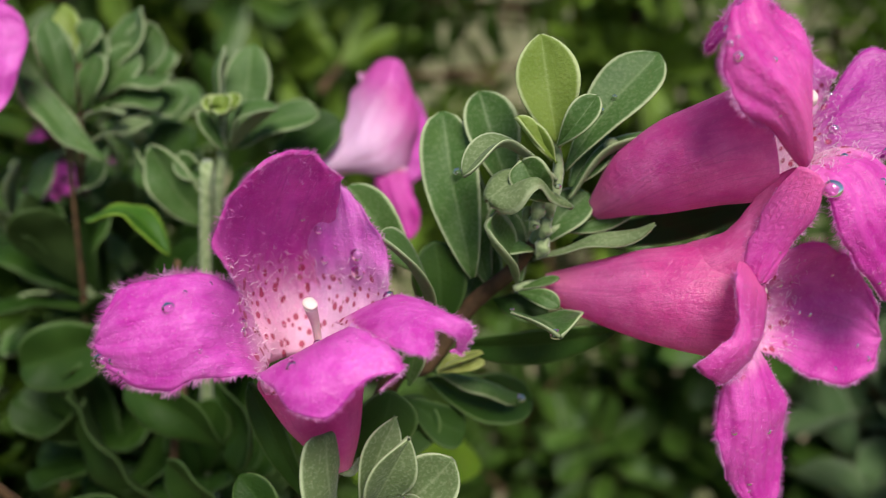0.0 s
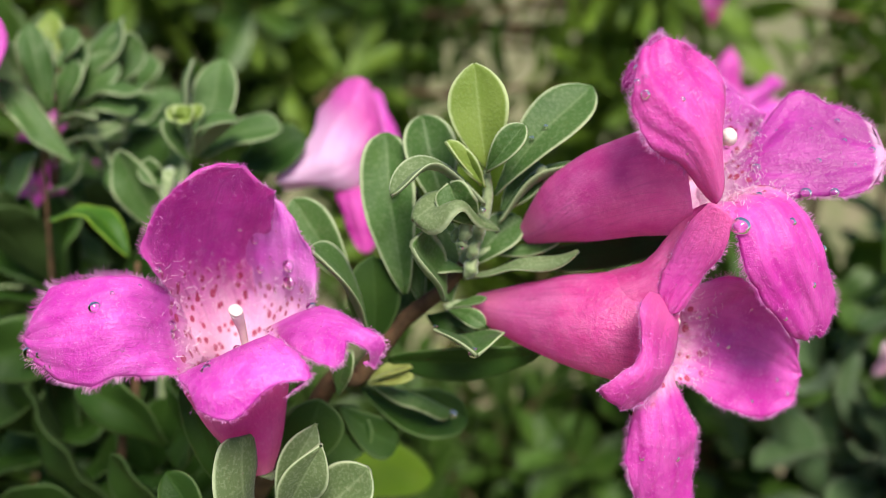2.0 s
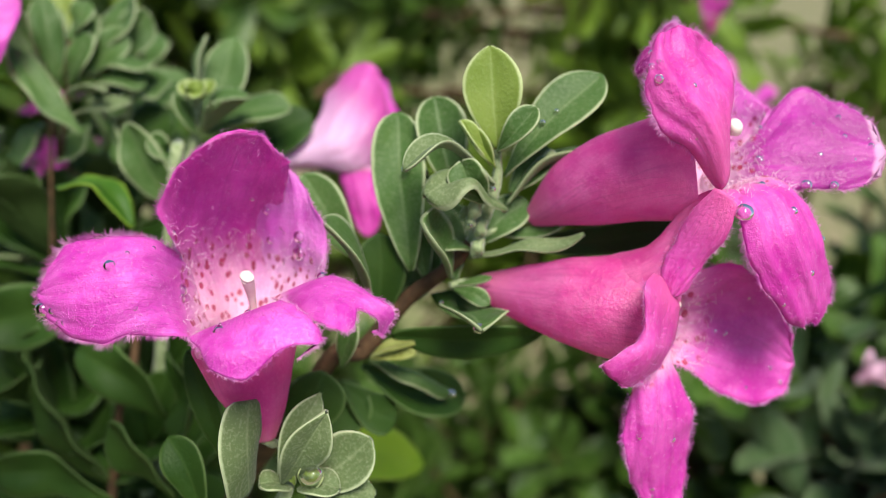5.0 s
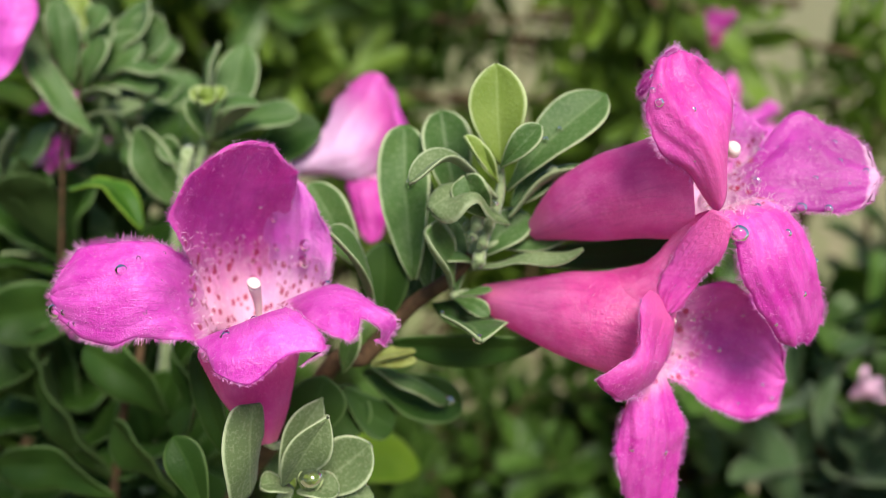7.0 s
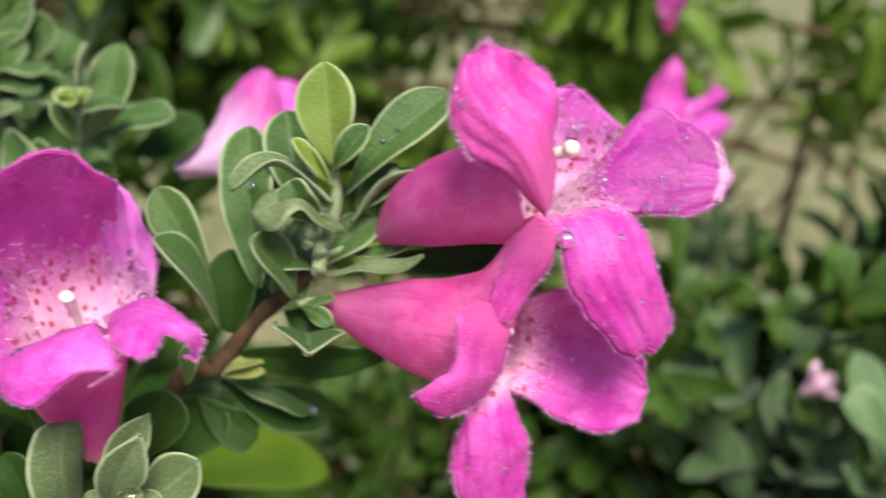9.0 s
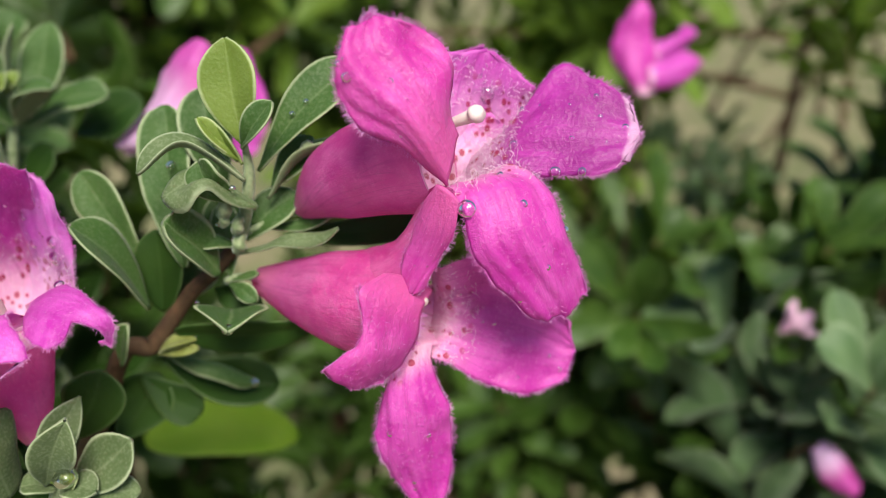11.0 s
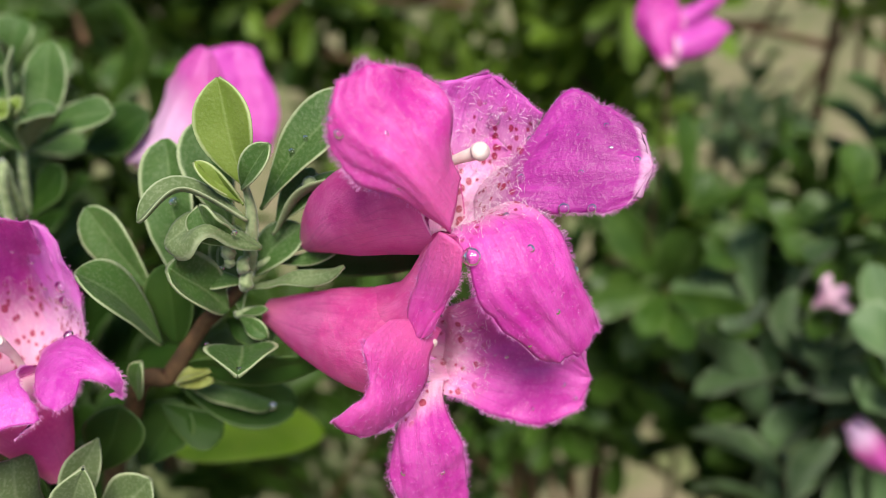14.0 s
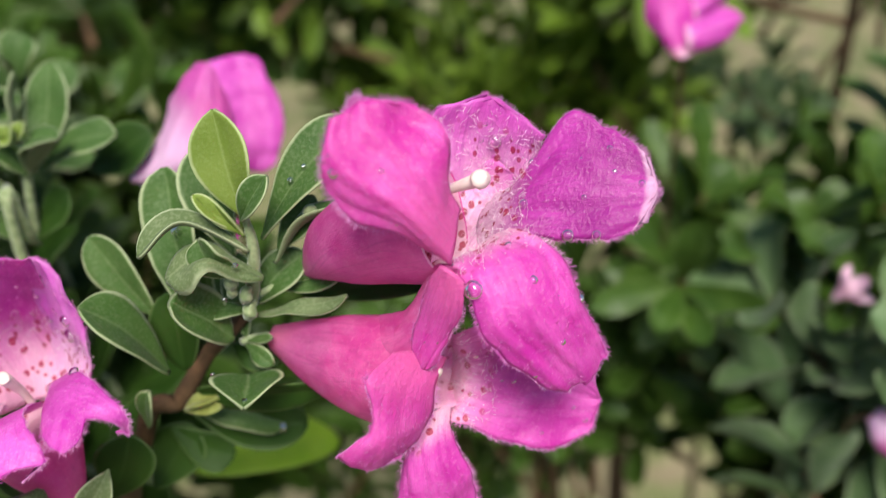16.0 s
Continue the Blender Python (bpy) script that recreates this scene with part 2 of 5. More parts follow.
class Shape:
    """Vertices and faces in plant centimetres, with the two surface attributes."""

    def __init__(self):
        self.v, self.f, self.along, self.across, self.n = [], [], [], [], 0

    def put(self, v, f, along=0.5, across=0.0):
        v = np.asarray(v, float).reshape(-1, 3)
        self.v.append(v)
        self.f += [tuple(int(i) + self.n for i in q) for q in f]
        for mine, given in ((self.along, along), (self.across, across)):
            mine.append(np.broadcast_to(np.asarray(given, float).ravel() if np.ndim(given) else given, (len(v),)))
        self.n += len(v)
        return self

    def mesh(self, name, origin):
        v = np.concatenate(self.v)
        turn = np.array(BASE.to_3x3())
        w = v @ turn.T * CM + np.array(BASE.translation) - np.array(origin)
        me = bpy.data.meshes.new(name)
        me.from_pydata(w.tolist(), [], self.f)
        for key, values in (("along", self.along), ("across", self.across)):
            me.attributes.new(key, "FLOAT", "POINT").data.foreach_set("value", np.concatenate(values).astype(np.float32))
        me.polygons.foreach_set("use_smooth", [True] * len(me.polygons))
        me.update()
        return me


ORIGIN = {}


def world_of(p):
    return BASE @ (Vector(p) * CM)


def thing(name, at, label, category, group="", kind=""):
    ob = new(name)
    ob.location = world_of(at)
    ob.empty_display_size = 0.002
    ORIGIN[ob.name] = np.array(ob.location)
    return tagged(ob, label, category, group, kind)


def part(name, shape, material, parent, label=""):
    origin = ORIGIN[parent.name]
    ob = new(name, shape.mesh(name, origin))
    ob.data.materials.append(material)
    ob.parent = parent
    ORIGIN[ob.name] = origin
    return tagged(ob, label)


def grid_faces(nu, nv, wrap=False):
    cols = nv if wrap else nv - 1
    return [(i * nv + j, i * nv + (j + 1) % nv, (i + 1) * nv + (j + 1) % nv, (i + 1) * nv + j) for i in range(nu - 1) for j in range(cols)]


def solid_sheet(g, thick, along, across, under=0.0):
    """A sheet with two sides and a rim, from a grid of points. under: added to the first attribute on the lower side."""
    nu, nv = g.shape[:2]
    du, dv = np.gradient(g, axis=0), np.gradient(g, axis=1)
    n = unit(np.cross(du, dv))
    taper = np.clip(1.0 - np.abs(across) ** 6, 0.25, 1)[..., None]
    top, low = g + n * thick / 2 * taper, g - n * thick / 2 * taper
    k = nu * nv
    f = grid_faces(nu, nv)
    faces = f + [tuple(k + i for i in reversed(q)) for q in f]
    edge = [j for j in range(nv)] + [i * nv + nv - 1 for i in range(1, nu)] + [(nu - 1) * nv + j for j in range(nv - 2, -1, -1)] + [i * nv for i in range(nu - 2, 0, -1)]
    faces += [(edge[i], k + edge[i], k + edge[(i + 1) % len(edge)], edge[(i + 1) % len(edge)]) for i in range(len(edge))]
    s = Shape()
    s.put(np.concatenate([top.reshape(-1, 3), low.reshape(-1, 3)]), faces, np.concatenate([along.ravel() + under, along.ravel()]), np.tile(across.ravel(), 2))
    return s


def ripple(p, scale, amount, seed):
    return np.array([noise.noise(Vector(q * scale) + Vector((seed, 1.7 * seed, 3.1))) for q in p.reshape(-1, 3)]).reshape(p.shape[:-1]) * amount


def petal_grid(stations, tip=0.25, wave=0.03, seed=1, nu=44, nv=31, outline=None, folds=0.010):
    """A petal spanned between a left edge, a midline and a right edge, each given base to tip.
    outline: pairs of place across (-1 to 1) and how far the petal reaches there."""
    left, mid, right = (spline([s[k] for s in stations], nu) for k in range(3))
    u, v = np.linspace(0, 1, nu), np.linspace(-1, 1, nv)
    k = np.clip((u - (1 - tip)) / max(tip, 1e-6), 0, 1)
    width = np.sqrt(1 - 0.985 * k**2)[:, None]
    w = v[None, :] * width
    g = mid[:, None] + w[..., None] * (right - left)[:, None] / 2 + (w**2)[..., None] * ((left + right) / 2 - mid)[:, None]
    if outline:
        far = np.interp(v, *zip(*outline))
        far = np.convolve(np.pad(far, 2, mode="edge"), (0.1, 0.2, 0.4, 0.2, 0.1), "valid")
        g = np.stack([np.stack([np.interp(u * far[j], u, g[:, j, k]) for k in range(3)], -1) for j in range(nv)], 1)
    n = unit(np.cross(np.gradient(g, axis=0), np.gradient(g, axis=1)))
    across = np.broadcast_to(v[None, :], (nu, nv))
    along = np.broadcast_to(u[:, None], (nu, nv))
    rise = ripple(g, 2.2, wave * 1.8, seed) * (0.25 + np.abs(across) ** 2 + along) * 0.7 + ripple(g, 5.5, wave * 0.8, seed + 9) * (0.3 + np.abs(across) ** 3) * along
    bent = across * 8 + ripple(g, 1.2, 5.0, seed + 2)
    rise = rise + folds * (np.sin(bent) + 0.5 * np.sin(2.3 * bent + seed)) * np.clip(along * 2.5, 0, 1)
    g = g + n * rise[..., None]
    # a slightly nibbled edge
    out = unit(g - g[:, nv // 2 : nv // 2 + 1])
    g = g + out * ((ripple(g, 4.0, 0.022, seed + 4) + ripple(g, 11.0, 0.02, seed + 5)) * np.abs(across) ** 6 * np.clip(along * 2, 0, 1))[..., None]
    return g, along, across, n


def spikes(roots, ways, length, radius, shape=None, curl=0.45):
    """Fine hairs, each a thin three-sided tapering spike that bends on its way."""
    s = shape or Shape()
    roots, ways = np.asarray(roots, float), unit(np.asarray(ways, float))
    side = unit(np.cross(ways, vec((0.3, 0.9, 0.2))))
    other = np.cross(ways, side)
    length = np.broadcast_to(length, (len(roots),))[:, None]
    turn = np.arange(len(roots))[:, None] * 2.4
    bend = (side * np.cos(turn) + other * np.sin(turn)) * curl
    rings = []
    for f, thick in ((0.0, 1.0), (0.4, 0.85), (0.75, 0.6)):
        c = roots + (ways * f + bend * f * f) * length
        rings += [c + side * radius * thick, c + radius * thick * (-0.5 * side + 0.87 * other), c + radius * thick * (-0.5 * side - 0.87 * other)]
    v = np.stack(rings + [roots + (ways + bend) * 0.95 * length], 1)
    quads = [(3 * k + a, 3 * k + b, 3 * k + 3 + b, 3 * k + 3 + a) for k in (0, 1) for a, b in ((0, 1), (1, 2), (2, 0))]
    tips = [(6, 7, 9), (7, 8, 9), (8, 6, 9)]
    return s.put(v, [tuple(10 * i + k for k in q) for i in range(len(roots)) for q in quads + tips])


def fringe(g, n, rng, count, length=0.07):
    """Hairs spread evenly round a petal's free edge."""
    nu, nv = g.shape[:2]
    start = nu // 5
    ring = [(i, 0) for i in range(start, nu)] + [(nu - 1, j) for j in range(1, nv)] + [(i, nv - 1) for i in range(nu - 2, start, -1)]
    p = np.array([g[k] for k in ring])
    q = np.array([n[k] for k in ring])
    steps = np.r_[0, np.cumsum(np.linalg.norm(np.diff(p, axis=0), axis=1))]
    s = np.sort(np.array([rng.random() for _ in range(count)])) * steps[-1]
    k = np.clip(np.searchsorted(steps, s) - 1, 0, len(p) - 2)
    f = ((s - steps[k]) / (steps[k + 1] - steps[k] + 1e-9))[:, None]
    roots = p[k] * (1 - f) + p[k + 1] * f
    out = unit(roots - g[nu // 2, nv // 2] * 0.5 - g[nu // 4, nv // 2] * 0.5)
    shake = np.array([[rng.gauss(0, 0.35) for _ in range(3)] for _ in range(count)])
    lift = np.array([rng.uniform(-0.9, 0.9) for _ in range(count)])[:, None]
    clump = 0.55 + 0.9 * np.clip(ripple(roots, 2.5, 1.0, 3) + 0.5, 0, 1)
    long = np.array([length * rng.uniform(0.4, 1.3) for _ in range(count)]) * clump
    return roots, out + q[k] * lift + shake, long


def face_hairs(g, n, rng, count, lo, hi, length):
    nu, nv = g.shape[:2]
    roots, ways, long = [], [], []
    for _ in range(count):
        i, j = int(rng.uniform(lo, hi) * (nu - 1)), rng.randrange(nv)
        p = g[i, j] + np.array([rng.gauss(0, 0.02) for _ in range(3)])
        up = n[i, j] if n[i, j] @ g[i, j] < 0 else -n[i, j]
        roots.append(p)
        ways.append(up + 0.6 * np.array([rng.gauss(0, 1) for _ in range(3)]))
        long.append(length * rng.uniform(0.5, 1.3))
    return np.array(roots), np.array(ways), np.array(long)


def lobe(flower, stations, seed, tip=0.25, wave=0.045, material=None, hairs=900, label="", thick=0.028, white=1.0, woolly=0, downy=380, outline=None, fur=0.042, folds=0.010):
    """One petal with its fringe. white: how far the pale throat reaches; woolly: long hairs in the throat."""
    g, along, across, n = petal_grid(stations, tip, wave, seed, outline=outline, folds=folds)
    ob = part("petal", solid_sheet(g, thick, along / white, across), material or MAGENTA, flower, label)
    if hairs:
        rng = random.Random(seed)
        s = spikes(*[np.array(x) for x in fringe(g, n, rng, hairs, fur)], 0.0016)
        spikes(*face_hairs(g, n, rng, downy, 0.3, 1.0, 0.034), 0.0013, s)
        part("fringe", s, HAIR, ob, "fine pale pink hairs")
    if woolly:
        rng = random.Random(seed + 500)
        part("wool", spikes(*face_hairs(g, n, rng, int(woolly * 1.9), 0.05, min(0.45 * white, 0.95), 0.05), 0.0028, curl=1.2), WHITE_HAIR, ob, "long white hairs in the throat")
    return g, n


def tube_grid(axis, radii, n=28, sides=26, squash=1.0):
    c = spline(axis, n)
    r = spline([(x, 0, 0) for x in radii], n)[:, 0]
    t = unit(np.gradient(c, axis=0))
    a = unit(np.cross(t, vec((0.15, -1, 0.25))))
    b = np.cross(t, a)
    ang = np.linspace(0, 2 * math.pi, sides, endpoint=False)
    return c[:, None] + r[:, None, None] * (np.cos(ang)[None, :, None] * a[:, None] + squash * np.sin(ang)[None, :, None] * b[:, None])


def round_tube(axis, radii, n=20, sides=14, cap=True):
    g = tube_grid(axis, radii, n, sides)
    s = Shape()
    along = np.repeat(np.linspace(0, 1, n), sides)
    faces = grid_faces(n, sides, True)
    if cap:
        faces += [tuple(range(sides))[::-1], tuple((n - 1) * sides + j for j in range(sides))]
    return s.put(g, faces, along, np.tile(np.linspace(-0.8, 0.8, sides), n))


def funnel(flower, axis, radii, squash=1.0, seed=1, skin=None):
    """The corolla tube: an outer wall and, a little inside it, the throat."""
    n, sides = 30, 32
    g = tube_grid(axis, radii, n, sides, squash)
    mid = g.mean(axis=1, keepdims=True)
    ribs = 1 + 0.03 * np.cos(np.linspace(0, 2 * math.pi, sides, endpoint=False) * 5)[None, :, None] + ripple(g, 3.0, 0.05, seed)[..., None]
    g = mid + (g - mid) * ribs
    along = np.repeat(np.linspace(0, 1, n), sides)
    across = np.tile(np.abs(np.linspace(-1.1, 1.1, sides)), n)
    part("corolla_tube", Shape().put(g, grid_faces(n, sides, True), along, across), skin or TUBE, flower, "pale pink tube" if skin else "rose-pink veined tube")
    inside = (mid + (g - mid) * 0.94)[n // 2 :]
    along, across = along[n // 2 * sides :], across[n // 2 * sides :]
    part("throat", Shape().put(inside, [q[::-1] for q in grid_faces(n - n // 2, sides, True)], along * 0.4, across), THROAT, flower, "pale pink throat with dark red spots")
    return g


def blob(centre, radius, stretch=(1, 1, 1), up=(0, 0, 1), seed=0, rough=0.0, rings=10, sides=14, shape=None):
    th = np.linspace(0, math.pi, rings)
    ph = np.linspace(0, 2 * math.pi, sides, endpoint=False)
    up = unit(vec(up))
    a = unit(np.cross(up, vec((0.31, 0.9, 0.17))))
    b = np.cross(up, a)
    p = (np.sin(th)[:, None, None] * (np.cos(ph)[None, :, None] * a * stretch[0] + np.sin(ph)[None, :, None] * b * stretch[1]) + np.cos(th)[:, None, None] * up * stretch[2]) * radius
    if rough:
        p = p * (1 + ripple(p / radius, 1.5, rough, seed)[..., None])
    return (shape or Shape()).put(p + vec(centre), grid_faces(rings, sides, True))


def drop(sheet, near, radius, flat=0.72):
    """A water drop on the sheet's visible side, at the vertex nearest to the given place."""
    g, n = sheet
    k = np.argmin(((g - vec(near)) ** 2).sum(-1))
    p, up = g.reshape(-1, 3)[k], n.reshape(-1, 3)[k]
    up = up if up @ p < 0 else -up
    top = blob(p + up * radius * 0.35, radius, (1, 1, flat), up, seed=k, rough=0.1, rings=14, sides=20)
    ob = new("water_drop", top.mesh("water_drop", np.array(world_of(p))))
    ob.location = world_of(p)
    ob.data.materials.append(WATER)
    tagged(ob, "clear round water drop lying on a petal", "water drop", "water drops")


def scatter(sheet, count, seed, lo=0.3, hi=0.95, small=0.01, large=0.028):
    """Small drops strewn over a petal."""
    rng = random.Random(seed)
    nu, nv = sheet[0].shape[:2]
    for _ in range(count):
        spot = sheet[0][int(rng.uniform(lo, hi) * (nu - 1)), int(rng.uniform(0.08, 0.92) * (nv - 1))]
        drop(sheet, spot, small + (large - small) * rng.random() ** 2, 0.65)


def leaf_grid(points, width, face, fold=0.15, curl=0.0, peak=1.55, blunt=0.55, twist=0.0, wave=0.02, seed=1, nu=22, nv=13):
    mid = spline(points, nu)
    u, v = np.linspace(0, 1, nu), np.linspace(-1, 1, nv)
    t = unit(np.gradient(mid, axis=0))
    side = unit(np.cross(t, vec(face)))
    n = np.cross(side, t)
    if twist:
        a = np.radians(twist) * u[:, None]
        side, n = side * np.cos(a) + n * np.sin(a), n * np.cos(a) - side * np.sin(a)
    w = width * (np.sin(math.pi * np.clip(u, 0.004, 0.997) ** peak) ** blunt * 0.94 + 0.06 * (1 - u))
    x = v[None, :] * w[:, None]
    lift = fold * np.abs(v)[None, :] ** 1.4 * w[:, None] * 2 - curl * (v**4)[None, :] * w[:, None] * 2
    g = mid[:, None] + x[..., None] * side[:, None] + lift[..., None] * n[:, None]
    across = np.broadcast_to(v[None, :], (nu, nv))
    along = np.broadcast_to(u[:, None], (nu, nv))
    g = g + n[:, None] * (ripple(g, 2.5, wave, seed) * (np.abs(across) + along))[..., None]
    return g, along, across


def leaf_shape(points, width, face, thick=0.04, **how):
    g, along, across = leaf_grid(points, width, face, **how)
    return solid_sheet(g, thick, along, across, 2.0)


def foliage(parent, material, points, width, face, label="", **how):
    return part("leaf", leaf_shape(points, width, face, **how), material, parent, label)


# ---- ground ----
ground_mesh = bpy.data.meshes.new("ground")
ground_mesh.from_pydata([(x, y, 0) for y in (-30, 60) for x in (-45, 45)], [], [(0, 1, 3, 2)])
ground_mesh.materials.append(SOIL)
tagged(new("ground", ground_mesh), "bare pale brown soil under the shrubs", "ground", kind="structure")

# ---- the flower that faces the camera ----
flower = thing("flower", (-0.800, 6.500, -1.800), "open magenta tubular flower with spotted white throat and water drops", "flower", "flowers on the near branch")
funnel(flower, [(-0.800, 6.500, -1.790), (-0.860, 6.450, -1.540), (-0.945, 6.360, -1.240), (-1.020, 6.270, -0.925)], [0.09, 0.22, 0.345, 0.455], squash=0.8, seed=3)
part("pedicel", round_tube([(-0.800, 6.500, -1.780), (-0.720, 6.700, -1.860), (-0.640, 7.100, -1.740), (-0.560, 7.460, -1.490)], [0.06, 0.035, 0.035, 0.05], n=14, sides=10), SHOOT, flower, "thin green flower stalk")
left = lobe(flower, [((-1.580, 6.750, -0.371), (-1.451, 6.750, -0.722), (-1.385, 6.200, -0.931)), ((-1.611, 6.150, -0.228), (-1.549, 6.050, -0.572), (-1.364, 5.850, -0.896)), ((-1.832, 5.750, -0.116), (-1.697, 5.600, -0.500), (-1.665, 5.650, -0.883)), ((-2.191, 5.680, -0.160), (-2.030, 5.500, -0.560), (-2.003, 5.600, -0.947)), ((-2.522, 5.750, -0.293), (-2.500, 5.650, -0.639), (-2.477, 5.700, -0.922))], 11, 0.18, white=0.62, woolly=60, wave=0.03, fur=0.06, downy=900)
hood = lobe(flower, [((-1.435, 6.500, -0.904), (-1.288, 6.850, -0.873), (-1.040, 6.900, -0.862)), ((-1.557, 6.300, -0.367), (-1.348, 6.850, -0.409), (-1.037, 6.850, -0.389)), ((-1.613, 5.720, -0.059), (-1.434, 6.600, -0.008), (-1.057, 6.700, 0.021)), ((-1.594, 5.560, 0.235), (-1.334, 6.250, 0.367), (-0.855, 6.500, 0.300)), ((-1.431, 5.580, 0.593), (-1.133, 5.880, 0.660), (-0.768, 6.200, 0.581)), ((-1.149, 5.620, 0.688), (-0.919, 5.720, 0.755), (-0.724, 5.950, 0.698))], 12, 0.1, white=1.02, woolly=160, material=PINK, downy=1100)
side = lobe(flower, [((-1.297, 6.900, -0.930), (-0.977, 6.850, -0.854), (-0.679, 6.500, -0.757)), ((-1.407, 6.950, -0.361), (-0.900, 6.800, -0.327), (-0.433, 6.350, -0.391)), ((-1.358, 6.850, 0.061), (-0.918, 6.650, 0.028), (-0.405, 6.250, -0.085)), ((-1.210, 6.600, 0.362), (-0.882, 6.500, 0.323), (-0.475, 6.250, 0.215)), ((-1.027, 6.400, 0.601), (-0.810, 6.350, 0.605), (-0.670, 6.300, 0.515))], 13, 0.2, white=1.15, woolly=120, material=LILAC)
lip = lobe(flower, [((-1.376, 6.150, -0.963), (-1.091, 6.300, -0.817), (-0.729, 6.350, -0.653)), ((-1.305, 5.750, -0.882), (-0.972, 5.750, -0.699), (-0.652, 5.800, -0.536)), ((-1.268, 5.600, -0.891), (-0.900, 5.450, -0.736), (-0.503, 5.550, -0.549)), ((-1.189, 5.500, -0.926), (-0.816, 5.250, -0.895), (-0.337, 5.420, -0.644)), ((-1.080, 5.420, -0.977), (-0.736, 5.220, -1.113), (-0.190, 5.350, -0.813))], 14, 0.02, white=0.4, wave=0.012, folds=0.002, outline=[(-1, 1), (-0.5, 0.95), (0, 1), (0.25, 0.94), (0.5, 0.86), (0.75, 0.87), (1, 1)])
wing = lobe(flower, [((-0.844, 6.350, -0.544), (-0.727, 6.200, -0.563), (-0.604, 5.950, -0.576)), ((-0.541, 6.150, -0.394), (-0.484, 5.880, -0.484), (-0.432, 5.650, -0.614)), ((-0.264, 5.980, -0.304), (-0.251, 5.720, -0.454), (-0.248, 5.420, -0.675)), ((0.061, 5.780, -0.418), (-0.047, 5.620, -0.502), (-0.111, 5.340, -0.693)), ((0.264, 5.660, -0.540), (0.091, 5.660, -0.612), (-0.052, 5.330, -0.697)), ((0.174, 5.840, -0.779), (0.096, 5.760, -0.710), (-0.039, 5.360, -0.698))], 15, 0.02, white=0.3, wave=0.012, folds=0.002, outline=[(-1, 1), (-0.6, 1), (-0.3, 0.85), (0.1, 0.63), (0.5, 0.72), (1, 0.9)])
part("style", round_tube([(-0.964, 6.350, -0.755), (-0.969, 6.200, -0.555), (-0.983, 6.020, -0.383)], [0.03, 0.036, 0.056]), STYLE, flower, "white style")
part("stigma", blob((-0.983, 6.000, -0.369), 0.056, (1.2, 1, 0.4), (0.1, -0.8, 0.6), seed=6, rough=0.15), STYLE, flower, "rough white stigma")
for sheet, near, radius in (
    (left, (-1.934, 5.550, -0.365), 0.05), (left, (-2.429, 5.650, -0.764), 0.06), (left, (-1.824, 5.600, -0.250), 0.02), (left, (-1.458, 6.100, -0.475), 0.05), (left, (-1.495, 6.100, -0.594), 0.035), (left, (-1.655, 5.700, -0.435), 0.015), (left, (-2.247, 5.600, -0.834), 0.02),
    (side, (-0.690, 6.400, 0.017), 0.06), (side, (-0.714, 6.400, -0.191), 0.068), (side, (-0.998, 6.500, 0.216), 0.04), (side, (-1.026, 6.600, -0.067), 0.04), (side, (-0.856, 6.400, 0.404), 0.025), (side, (-0.913, 6.500, 0.072), 0.02), (side, (-0.746, 6.500, -0.316), 0.02),
    (hood, (-1.590, 5.800, -0.063), 0.03), (lip, (-0.990, 5.500, -0.838), 0.045), (lip, (-0.887, 5.800, -0.662), 0.03), (wing, (-0.366, 6.100, -0.298), 0.045),
):
    drop(sheet, near, radius)
for sheet, count, seed in ((left, 10, 71), (side, 7, 72), (hood, 6, 73), (lip, 4, 74)):
    scatter(sheet, count, seed)

# ---- the upper flower that faces right ----
flower = thing("flower", (1.439, 6.850, 0.427), "magenta tubular flower seen from the side with a bright hairy throat", "flower", "flowers on the near branch")
funnel(flower, [(1.446, 6.900, 0.415), (1.811, 6.600, 0.670), (2.294, 6.350, 0.845), (2.712, 6.220, 0.927)], [0.1, 0.33, 0.43, 0.49], seed=5)
hood = lobe(flower, [((2.808, 5.850, 0.641), (2.836, 5.700, 0.736), (2.913, 5.850, 1.057)), ((2.495, 5.600, 0.875), (2.607, 5.420, 1.066), (2.846, 5.660, 1.284)), ((2.150, 5.420, 1.110), (2.390, 5.350, 1.320), (2.820, 5.680, 1.520)), ((2.000, 5.230, 1.350), (2.230, 5.300, 1.570), (2.700, 5.670, 1.710)), ((2.060, 5.310, 1.640), (2.220, 5.390, 1.815), (2.540, 5.560, 1.840))], 21, 0.01, wave=0.06, folds=0.018, material=ROSE, outline=[(-1, 1), (-0.85, 0.95), (-0.5, 0.97), (-0.1, 1), (0.5, 0.99), (1, 0.98)])
rear = lobe(flower, [((2.398, 6.450, 0.529), (2.668, 6.750, 0.495), (3.006, 6.700, 0.504)), ((2.488, 6.500, 0.893), (2.853, 6.850, 0.920), (3.284, 6.780, 0.971)), ((2.568, 6.450, 1.477), (2.976, 6.780, 1.508), (3.462, 6.650, 1.454)), ((2.678, 6.500, 1.873), (3.087, 6.650, 1.890), (3.522, 6.600, 1.607))], 22, 0.05, white=2.1, woolly=330)
